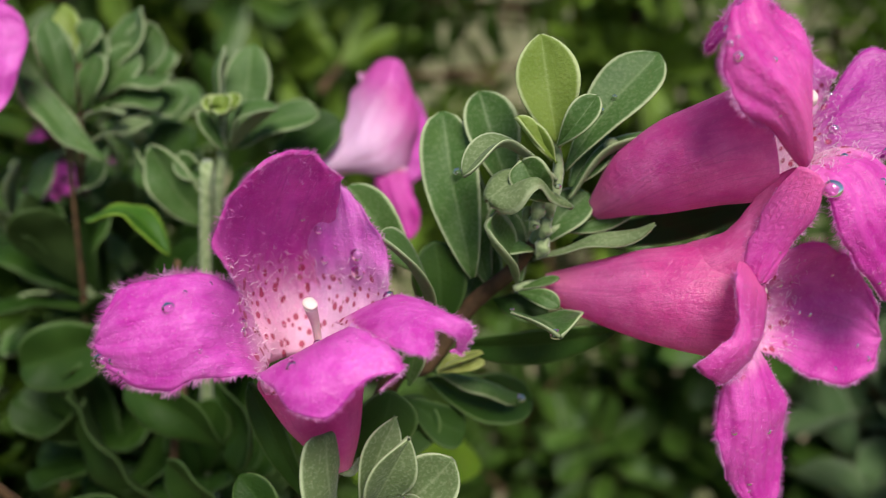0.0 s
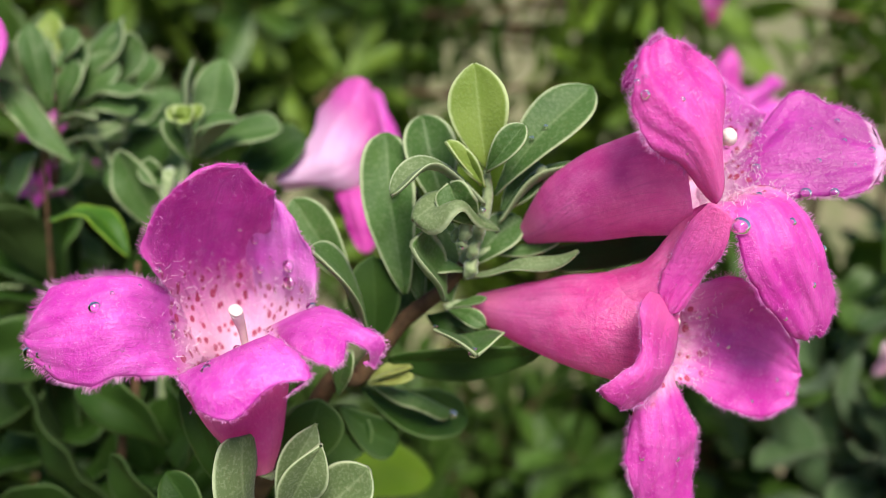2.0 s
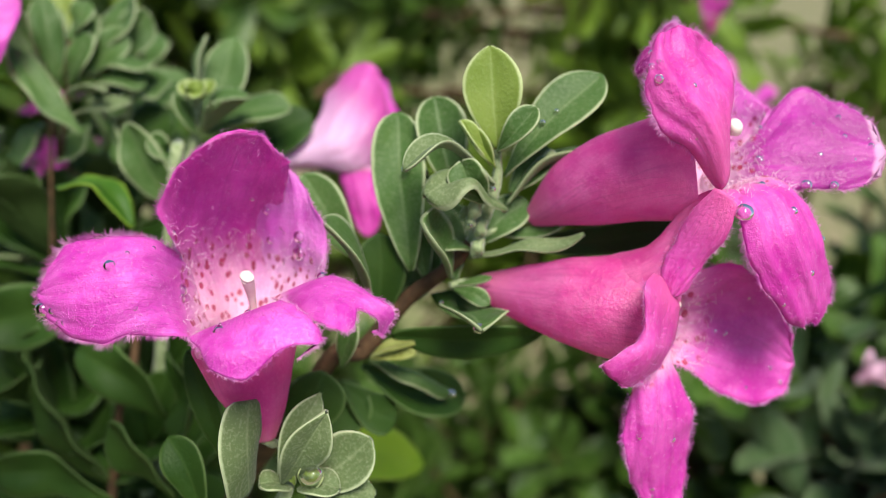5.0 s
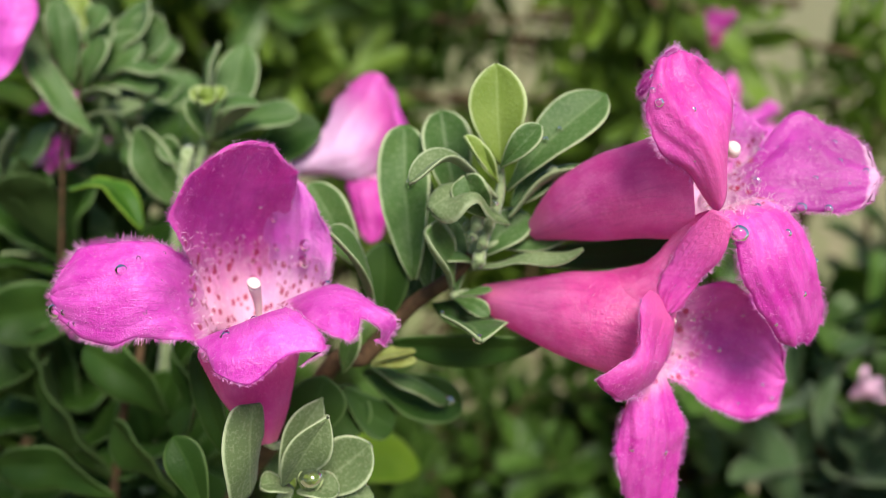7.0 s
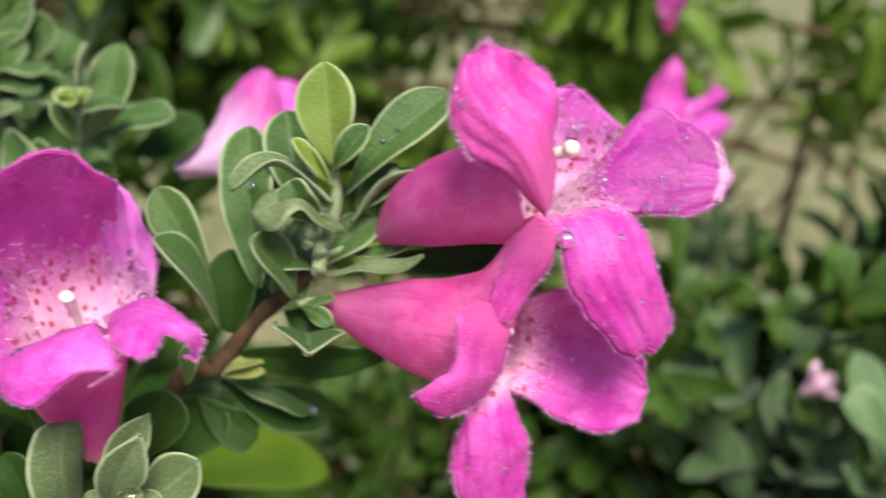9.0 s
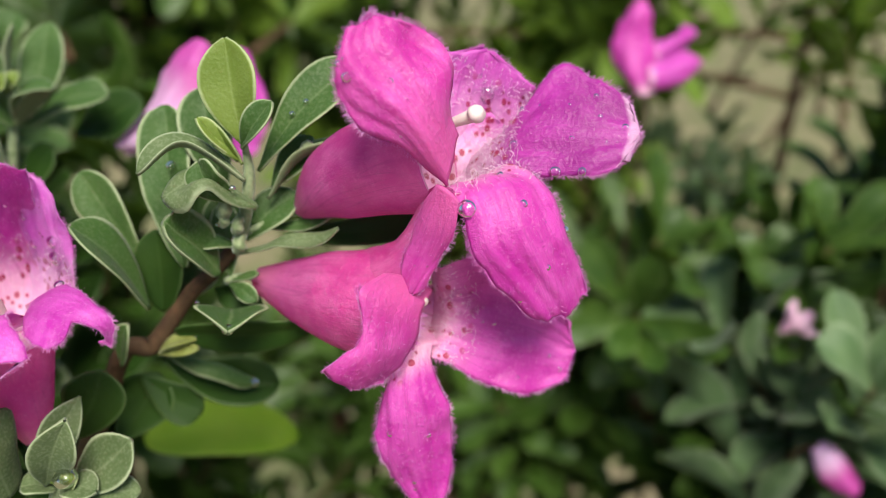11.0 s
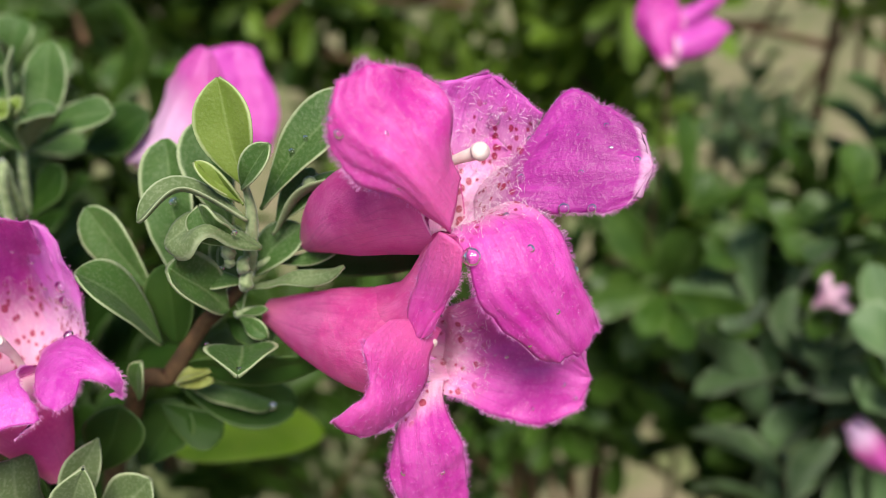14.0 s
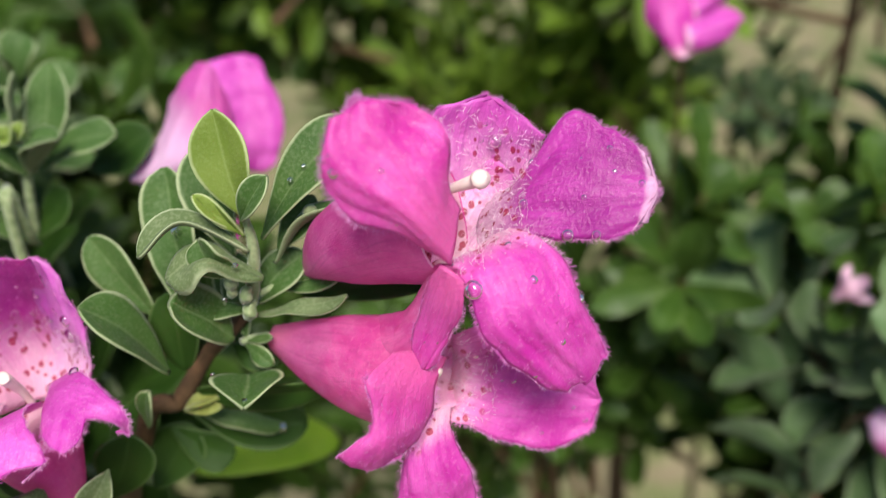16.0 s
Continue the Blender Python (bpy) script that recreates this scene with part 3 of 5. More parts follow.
ear = lobe(flower, [((3.047, 6.800, 1.065), (2.958, 6.700, 0.835), (2.970, 6.500, 0.619)), ((3.400, 6.560, 1.330), (3.240, 6.450, 1.070), (3.267, 6.250, 0.822)), ((3.715, 6.515, 1.760), (3.650, 6.300, 1.230), (3.629, 6.150, 0.801)), ((4.040, 6.360, 1.600), (4.040, 6.200, 1.190), (3.990, 6.070, 0.815)), ((4.270, 6.230, 1.450), (4.335, 6.110, 1.170), (4.200, 6.040, 0.900))], 23, 0.03, white=0.8, woolly=220, material=VIOLET, wave=0.03)
lobe(flower, [((2.612, 6.400, 0.560), (2.777, 6.600, 0.584), (3.001, 6.350, 0.568)), ((2.580, 6.720, 1.162), (2.977, 6.780, 1.019), (3.245, 6.350, 0.726)), ((2.904, 6.800, 1.532), (3.236, 6.680, 1.275), (3.397, 6.280, 0.864))], 25, 0.15, hairs=0, white=3.0, woolly=320, thick=0.008)
fall = lobe(flower, [((2.740, 6.120, 0.600), (2.950, 6.420, 0.660), (3.160, 6.400, 0.860)), ((2.795, 5.860, 0.645), (3.060, 6.050, 0.735), (3.330, 6.120, 0.870)), ((2.950, 5.740, 0.440), (3.260, 5.820, 0.660), (3.630, 6.070, 0.675)), ((3.050, 5.720, 0.140), (3.420, 5.740, 0.330), (3.800, 6.020, 0.360)), ((3.250, 5.830, -0.100), (3.600, 5.860, 0.030), (3.930, 6.100, 0.060)), ((3.440, 5.960, -0.270), (3.730, 6.030, -0.260), (4.030, 6.200, -0.130)), ((3.560, 6.050, -0.360), (3.790, 6.120, -0.370), (4.000, 6.220, -0.210))], 24, 0.02, white=0.72, woolly=110, wave=0.03, folds=0.014, material=PINK, outline=[(-1, 0.97), (-0.5, 0.98), (0, 0.95), (0.3, 1), (0.6, 0.97), (1, 0.93)])
lobe(flower, [((2.398, 5.470, 1.836), (2.306, 5.430, 1.717), (2.225, 5.410, 1.556)), ((2.213, 5.410, 1.860), (2.196, 5.470, 1.762), (2.142, 5.450, 1.567)), ((2.129, 5.500, 1.754), (2.129, 5.540, 1.682), (2.108, 5.540, 1.573)), ((2.058, 5.600, 1.649), (2.072, 5.630, 1.593), (2.082, 5.630, 1.537)), ((2.025, 5.680, 1.586), (2.044, 5.700, 1.546), (2.070, 5.700, 1.516))], 26, 0.08, wave=0.015, folds=0.002, hairs=300, downy=150, white=0.2, material=PINK, label="turned-back flap at the tip of the hood")
part("style", round_tube([(2.628, 6.300, 1.116), (2.812, 6.220, 1.191), (2.999, 6.120, 1.254)], [0.034, 0.042, 0.06]), STYLE, flower, "white style")
part("stigma", blob((3.017, 6.100, 1.263), 0.08, (1, 1.3, 0.8), (0.8, -0.5, 0.3), seed=4, rough=0.15), STYLE, flower, "rough white stigma")
for sheet, near, radius in (
    (fall, (2.999, 5.700, 0.474), 0.075), (fall, (3.395, 5.800, 0.512), 0.035), (fall, (3.753, 6.000, 0.340), 0.03), (fall, (3.249, 6.000, 0.716), 0.03),
    (hood, (2.099, 5.300, 1.404), 0.04), (hood, (1.984, 5.400, 1.551), 0.025), (rear, (3.073, 6.700, 1.518), 0.06), (ear, (3.667, 6.100, 0.856), 0.05), (ear, (3.870, 6.050, 0.831), 0.04), (ear, (3.371, 6.500, 1.384), 0.03), (ear, (3.329, 6.300, 1.080), 0.04), (ear, (4.215, 6.000, 1.250), 0.03),
):
    drop(sheet, near, radius)
for sheet, count, seed in ((ear, 16, 75), (fall, 8, 76), (rear, 7, 77), (hood, 5, 78)):
    scatter(sheet, count, seed)

# ---- the lower flower that faces right ----
flower = thing("flower", (1.028, 7.000, -0.269), "magenta tubular flower with a long drooping lower petal", "flower", "flowers on the near branch")
funnel(flower, [(1.020, 7.050, -0.270), (1.533, 6.750, -0.309), (2.046, 6.480, -0.334), (2.531, 6.350, -0.371)], [0.12, 0.31, 0.45, 0.5], squash=0.72, seed=7)
lobe(flower, [((1.733, 6.620, -0.037), (1.771, 6.500, -0.242), (1.851, 6.500, -0.492)), ((2.138, 6.420, 0.111), (2.135, 6.240, -0.119), (2.194, 6.220, -0.460)), ((2.401, 6.240, 0.208), (2.377, 6.120, -0.016), (2.457, 6.100, -0.349)), ((2.549, 6.100, 0.422), (2.584, 6.050, 0.203), (2.549, 6.050, -0.167)), ((2.656, 5.920, 0.611), (2.759, 5.900, 0.496), (2.762, 5.970, 0.173)), ((2.756, 5.780, 0.670), (2.861, 5.770, 0.620), (2.924, 5.820, 0.518))], 30, 0.02, wave=0.01, folds=0.003, hairs=0, material=TUBE, white=0.3, label="upper shoulder of the tube")
roof = lobe(flower, [((2.740, 5.720, 0.662), (2.825, 5.680, 0.626), (2.918, 5.700, 0.546)), ((2.614, 5.880, 0.463), (2.746, 5.800, 0.355), (2.894, 5.780, 0.324)), ((2.527, 6.020, 0.220), (2.660, 5.920, 0.112), (2.806, 5.920, 0.081)), ((2.495, 6.080, -0.003), (2.579, 6.000, -0.090), (2.691, 6.000, -0.101)), ((2.524, 6.080, -0.185), (2.553, 6.040, -0.219), (2.607, 6.050, -0.204))], 31, 0.06, wave=0.02, folds=0.004, hairs=420, downy=150, fur=0.034, material=ROSE)
curl = lobe(flower, [((2.344, 5.900, -0.058), (2.515, 6.100, -0.103), (2.716, 6.300, -0.212)), ((2.209, 5.600, -0.171), (2.373, 5.750, -0.242), (2.633, 6.100, -0.376)), ((2.221, 5.620, -0.378), (2.353, 5.700, -0.461), (2.623, 6.100, -0.553)), ((2.220, 5.640, -0.577), (2.340, 5.680, -0.660), (2.570, 6.080, -0.713)), ((2.076, 5.660, -0.709), (2.269, 5.740, -0.819), (2.485, 6.050, -0.853)), ((1.905, 5.690, -0.802), (2.144, 5.840, -0.973), (2.355, 6.020, -1.004))], 32, 0.03, wave=0.03, folds=0.004, material=ROSE)
lobe(flower, [((2.416, 6.500, -0.164), (2.406, 6.750, -0.499), (2.492, 6.350, -0.699)), ((2.597, 6.700, -0.206), (2.597, 6.900, -0.535), (2.663, 6.500, -0.743)), ((2.909, 6.750, -0.237), (2.924, 6.900, -0.554), (2.967, 6.600, -0.742))], 36, 0.1, hairs=0, white=3.0, woolly=70, material=PINK)
tongue = lobe(flower, [((2.395, 6.350, -0.984), (2.551, 6.350, -0.733), (2.750, 6.450, -0.681)), ((2.329, 6.280, -1.169), (2.536, 6.200, -1.001), (2.769, 6.350, -0.912)), ((2.316, 6.280, -1.454), (2.572, 6.220, -1.378), (2.892, 6.400, -1.274)), ((2.413, 6.400, -1.787), (2.670, 6.400, -1.771), (2.964, 6.500, -1.632)), ((2.584, 6.550, -2.110), (2.781, 6.550, -2.181), (2.960, 6.600, -2.052))], 33, 0.18, white=0.6, material=PINK)
fan = lobe(flower, [((2.657, 6.600, 0.055), (2.722, 6.900, -0.463), (2.602, 6.600, -0.805)), ((2.790, 6.300, -0.038), (2.876, 6.650, -0.439), (2.763, 6.400, -0.758)), ((3.126, 6.250, 0.099), (3.209, 6.650, -0.468), (3.112, 6.520, -0.982)), ((3.592, 6.500, -0.076), (3.612, 6.750, -0.552), (3.577, 6.720, -1.143)), ((3.934, 6.750, -0.469), (4.025, 6.870, -0.744), (3.985, 6.870, -1.017))], 34, 0.05, white=1.05, woolly=150, material=PINK)
part("stigma", blob((2.629, 6.200, -0.297), 0.07, (1, 1, 0.8)), STYLE, flower, "pale stigma")
for sheet, near, radius in ((tongue, (2.777, 6.300, -1.444), 0.025), (tongue, (2.636, 6.500, -1.970), 0.025), (fan, (3.802, 6.800, -0.802), 0.025), (fan, (3.511, 6.700, -1.012), 0.02)):
    drop(sheet, near, radius)
for sheet, count, seed in ((tongue, 5, 79), (fan, 8, 80), (roof, 3, 81)):
    scatter(sheet, count, seed)

# ---- the near branch ----
branch = thing("branch", (-0.518, 7.500, -1.442), "brown woody twig with felted grey-green leaves", "branch")
part("stem", round_tube([(-6.0, 41.2, -73.0), (-4.0, 20.0, -26.0), (-2.2, 10.5, -6.0), (-0.597, 7.500, -1.532), (-0.074, 7.300, -0.998), (0.313, 7.150, -0.469), (0.673, 6.950, -0.147), (0.913, 6.800, 0.154)], [0.5, 0.3, 0.16, 0.1, 0.095, 0.08, 0.07, 0.06], n=70), BARK, branch, "brown bark")
part("shoot", round_tube([(0.898, 6.800, 0.132), (0.992, 6.650, 0.407), (1.050, 6.500, 0.700), (1.026, 6.400, 0.973)], [0.07, 0.06, 0.05, 0.025]), SHOOT, branch, "pale felted green tip")
for k, (points, width, face, stuff, how) in enumerate([
    ([(1.028, 6.400, 0.943), (0.946, 6.300, 1.352), (0.875, 6.250, 1.824)], 0.27, (-0.1, -1, 0.2), FRESH, dict(peak=1.5, fold=0.22, blunt=0.68)),
    ([(1.117, 6.550, 0.736), (1.482, 6.500, 1.257), (1.952, 6.600, 1.756)], 0.275, (-0.3, -1, 0.3), GREY_GREEN, dict(peak=2.0, blunt=0.62)),
    ([(1.026, 6.350, 0.915), (1.163, 6.200, 1.077), (1.321, 6.150, 1.294)], 0.13, (-0.3, -1, 0.1), GREY_GREEN, dict(peak=1.9, fold=0.3)),
    ([(0.343, 6.950, -0.187), (0.175, 6.950, 0.600), (0.070, 7.004, 1.333)], 0.27, (-0.1, -1, 0.0), GREY_GREEN, dict(fold=0.25, blunt=0.45, peak=1.6, wave=0.04)),
    ([(0.709, 6.950, 0.521), (0.546, 6.950, 0.992), (0.414, 7.000, 1.518)], 0.26, (0.1, -1, 0.2), GREY_GREEN, dict(fold=0.3, peak=1.8)),
    ([(1.030, 6.450, 0.642), (0.551, 6.250, 0.916), (0.226, 6.100, 0.642)], 0.13, (0.2, -0.4, 1), FELT, dict(fold=0.35)),
    ([(1.150, 6.420, 0.400), (0.780, 6.280, 0.640), (0.420, 6.150, 0.480)], 0.26, (0.1, -0.4, 1), FELT, dict(curl=0.32, wave=0.12, blunt=0.42, peak=1.7)),
    ([(1.169, 6.700, 0.500), (1.493, 6.600, 0.884), (2.012, 6.550, 1.053)], 0.12, (-0.1, -0.3, 1), GREY_GREEN, dict(fold=0.3)),
    ([(0.874, 6.850, -0.025), (1.386, 6.600, 0.125), (1.866, 6.450, 0.269)], 0.085, (0, -0.65, 0.8), FELT, dict(wave=0.07, curl=0.15)),
    ([(0.86, 6.74, -0.55), (0.94, 6.5, -0.58), (1.01, 6.2, -0.68)], 0.33, (0.05, -0.3, 1), GREY_GREEN, dict(fold=0.2, peak=1.0, blunt=0.8, wave=0.06)),
    ([(0.737, 6.750, -0.211), (0.594, 6.500, 0.020), (0.408, 6.220, 0.248)], 0.25, (0.80, -0.42, 0.45), GREY_GREEN, dict(wave=0.06, blunt=0.35, peak=1.8, curl=-0.1)),
    ([(0.028, 6.900, -0.594), (-0.200, 6.550, -0.105), (-0.459, 6.300, 0.163)], 0.32, (0.72, -0.2, 0.65), GREY_GREEN, dict(fold=0.15)),
    ([(-0.207, 7.200, -0.121), (-0.530, 7.150, 0.295), (-0.803, 7.150, 0.672)], 0.24, (-0.3, -1, 0.3), GREY_GREEN, {}),
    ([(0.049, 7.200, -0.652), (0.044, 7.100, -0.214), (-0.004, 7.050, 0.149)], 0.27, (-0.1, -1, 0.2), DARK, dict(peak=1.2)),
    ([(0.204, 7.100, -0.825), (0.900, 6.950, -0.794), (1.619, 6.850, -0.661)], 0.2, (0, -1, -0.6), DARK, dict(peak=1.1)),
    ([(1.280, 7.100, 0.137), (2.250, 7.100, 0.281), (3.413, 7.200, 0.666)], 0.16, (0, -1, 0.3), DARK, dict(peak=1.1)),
    ([(-0.050, 7.400, -1.080), (0.400, 7.480, -1.210), (0.860, 7.720, -1.390)], 0.13, (0.1, -0.35, 0.95), GREY_GREEN, dict(fold=-0.2, curl=0.2, wave=0.05)),
    ([(-1.000, 9.300, -2.650), (-0.200, 10.000, -2.600), (0.640, 10.800, -2.900)], 0.42, (0.1, -0.9, 0.45), LIME, dict(peak=0.95)),
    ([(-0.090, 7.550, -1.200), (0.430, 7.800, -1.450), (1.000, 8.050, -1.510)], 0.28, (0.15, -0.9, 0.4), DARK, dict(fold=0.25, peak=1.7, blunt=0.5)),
    ([(0.987, 6.400, 0.806), (0.814, 6.280, 0.972), (0.666, 6.220, 1.141)], 0.075, (0.6, -0.8, 0.2), FRESH, dict(fold=0.5, peak=1.8)),
    ([(1.018, 6.400, 0.784), (0.906, 6.320, 0.931), (0.757, 6.280, 1.110)], 0.075, (-0.3, -0.9, 0.2), FRESH, dict(fold=0.5, peak=1.8)),
    ([(1.193, 6.750, 0.611), (1.385, 6.750, 0.858), (1.519, 6.800, 1.084)], 0.17, (-0.2, -1, 0.2), GREY_GREEN, {}),
    ([(0.971, 6.350, 0.455), (0.796, 6.200, 0.606), (0.718, 6.220, 0.777)], 0.17, (-0.4, -0.8, 0.4), GREY_GREEN, dict(wave=0.08)),
    ([(1.108, 6.900, 0.224), (1.459, 6.850, 0.270), (1.760, 6.750, 0.393)], 0.08, (0, -0.8, 0.5), GREY_GREEN, {}),
    ([(0.763, 6.980, -0.301), (0.955, 6.850, -0.234), (1.092, 6.750, -0.188)], 0.05, (0, -0.8, 0.5), GREY_GREEN, {}),
    ([(0.764, 6.980, -0.328), (0.945, 6.800, -0.364), (1.098, 6.750, -0.446)], 0.09, (0, -1, 0.2), GREY_GREEN, {}),
    ([(0.022, 7.200, -1.063), (0.212, 7.100, -0.948), (0.436, 7.050, -0.875)], 0.09, (0, -0.7, 0.7), BUD, dict(fold=0.3)),
    ([(0.023, 7.200, -1.079), (0.244, 7.100, -1.011), (0.458, 7.050, -0.970)], 0.07, (0, -0.9, 0.3), BUD, dict(fold=0.3)),
    ([(-0.239, 6.950, -1.156), (-0.190, 6.850, -0.933), (-0.109, 6.750, -0.728)], 0.12, (-0.3, -1, 0.2), GREY_GREEN, {}),
    ([(0.182, 7.200, -0.589), (0.349, 7.250, -0.250), (0.489, 7.300, 0.149)], 0.26, (0, -1, 0.2), GREY_GREEN, {}),
    ([(0.751, 7.000, -0.115), (0.678, 7.050, 0.204), (0.657, 7.100, 0.532)], 0.22, (0.1, -1, 0.1), GREY_GREEN, {}),
    ([(0.944, 6.850, 0.105), (1.138, 6.850, 0.355), (1.394, 6.900, 0.560)], 0.2, (-0.1, -1, 0.3), GREY_GREEN, {}),
    ([(0.893, 6.800, 0.048), (0.732, 6.650, 0.084), (0.557, 6.600, 0.046)], 0.1, (0.1, -0.6, 0.7), GREY_GREEN, {}),
    ([(0.772, 6.980, -0.258), (0.713, 7.000, 0.097), (0.640, 7.050, 0.450)], 0.15, (0.1, -1, 0.1), GREY_GREEN, {}),
    ([(0.501, 7.100, -0.288), (0.343, 7.150, 0.292), (0.250, 7.200, 0.963)], 0.2, (0, -1, 0.1), GREY_GREEN, {}),
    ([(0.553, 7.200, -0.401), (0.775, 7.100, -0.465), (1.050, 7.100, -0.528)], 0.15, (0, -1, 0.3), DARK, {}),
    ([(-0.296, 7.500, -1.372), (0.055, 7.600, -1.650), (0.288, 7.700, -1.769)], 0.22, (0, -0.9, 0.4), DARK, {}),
]):
    foliage(branch, stuff, points, width, face, seed=k + 1, **how)
for spot, size in (((0.871, 6.420, 0.390), 0.075), ((0.846, 6.500, 0.285), 0.06), ((0.947, 6.550, 0.235), 0.07), ((0.937, 6.650, 0.072), 0.08), ((0.788, 6.550, 0.361), 0.05)):
    part("bud", blob(spot, size, (0.8, 0.8, 1.3), (0.2, -0.3, 1), seed=3, rough=0.5), SHOOT, branch, "small felted bud")

part("bud", blob((1.531, 6.600, 0.963), 0.062, (1, 1, 1.1), (0.2, -0.3, 1), seed=8, rough=0.15), SHOOT, branch, "round pale felted bud")
part("pedicel", round_tube([(0.720, 6.980, -0.300), (0.860, 6.960, -0.245), (1.040, 7.040, -0.262)], [0.036, 0.03, 0.045], n=10, sides=10), SHOOT, branch, "yellow-green flower stalk")
part("pedicel", round_tube([(0.960, 6.820, 0.180), (1.180, 6.830, 0.300), (1.450, 6.880, 0.420)], [0.036, 0.03, 0.045], n=10, sides=10), SHOOT, branch, "yellow-green flower stalk")


def bead(at, radius, up=(0.1, -0.6, 0.8), flat=0.75, label="clear round water drop lying on a leaf"):
    """A water drop at a given place."""
    ob = new("water_drop", blob(at, radius, (1, 1, flat), up, seed=int(radius * 900), rough=0.1, rings=14, sides=20).mesh("water_drop", np.array(world_of(at))))
    ob.location = world_of(at)
    ob.data.materials.append(WATER)
    return tagged(ob, label, "water drop", "water drops")


for spot, radius in (((0.985, 6.280, -0.644), 0.055), ((0.850, 7.640, -1.410), 0.045), ((0.208, 6.860, 0.767), 0.05), ((1.417, 6.470, 1.244), 0.028), ((1.535, 6.470, 1.358), 0.022), ((0.647, 6.450, -0.449), 0.02), ((1.000, 6.200, 0.566), 0.03), ((0.836, 6.350, 0.246), 0.024)):
    bead(spot, radius)

# ---- the shoot below ----
shoot = thing("leafy_shoot", (-0.740, 6.600, -2.604), "grey-green felted leaf rosette with a water drop in its heart", "shoot")
part("stem", round_tube([(-0.765, 6.800, -2.876), (-0.651, 6.600, -2.451), (-0.535, 6.400, -2.140)], [0.1, 0.08, 0.05]), SHOOT, shoot)
foliage(shoot, FELT, [(-0.848, 6.200, -2.196), (-0.844, 5.950, -1.763), (-0.872, 5.950, -1.375)], 0.25, (0.85, -0.5, 0.2), peak=1.1, blunt=0.13, fold=-0.1, seed=31)
foliage(shoot, FELT, [(-0.631, 6.400, -2.146), (-0.500, 6.300, -1.684), (-0.333, 6.350, -1.325)], 0.17, (0.5, -0.8, 0.4), blunt=0.85, peak=1.3, fold=0.22, seed=32)
foliage(shoot, FELT, [(-0.588, 6.300, -2.115), (-0.401, 6.050, -1.760), (-0.212, 5.900, -1.391)], 0.2, (0.5, -0.8, 0.4), blunt=0.85, peak=1.3, fold=0.22, seed=33)
foliage(shoot, FELT, [(-0.443, 6.450, -2.197), (-0.113, 6.400, -1.946), (0.140, 6.350, -1.678)], 0.26, (0.2, -0.9, 0.5), seed=34)
foliage(shoot, FELT, [(-0.523, 6.350, -2.173), (-0.650, 6.250, -2.105), (-0.755, 6.200, -2.120)], 0.14, (-0.2, -0.6, 0.8), seed=41)
foliage(shoot, FELT, [(-0.443, 6.300, -2.153), (-0.266, 6.200, -2.066), (-0.076, 6.200, -2.101)], 0.16, (0.1, -0.6, 0.8), seed=42)
foliage(shoot, FELT, [(-0.383, 6.400, -2.227), (-0.090, 6.350, -2.169), (0.216, 6.400, -2.141)], 0.18, (0.1, -0.7, 0.7), seed=43)
foliage(shoot, FRESH, [(-0.470, 6.300, -2.108), (-0.505, 6.250, -2.011), (-0.492, 6.250, -1.931)], 0.06, (-0.3, -1, 0.2), seed=44)
foliage(shoot, FRESH, [(-0.371, 6.300, -2.149), (-0.327, 6.200, -2.005), (-0.314, 6.200, -1.911)], 0.11, (0.1, -0.8, 0.6), seed=45, curl=-0.2)
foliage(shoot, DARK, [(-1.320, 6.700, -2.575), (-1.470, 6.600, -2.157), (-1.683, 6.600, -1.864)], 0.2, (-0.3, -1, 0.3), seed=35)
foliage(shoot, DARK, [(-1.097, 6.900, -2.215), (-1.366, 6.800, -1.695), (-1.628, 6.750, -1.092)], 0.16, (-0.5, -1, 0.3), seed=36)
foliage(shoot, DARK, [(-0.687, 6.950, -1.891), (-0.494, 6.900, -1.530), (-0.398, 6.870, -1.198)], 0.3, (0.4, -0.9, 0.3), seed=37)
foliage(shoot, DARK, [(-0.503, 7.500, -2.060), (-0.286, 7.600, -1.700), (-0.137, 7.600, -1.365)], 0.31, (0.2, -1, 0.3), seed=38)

bead((-0.316, 6.120, -1.964), 0.1, (0, -0.6, 0.8), 0.8, "large clear water drop in the heart of a leaf rosette")

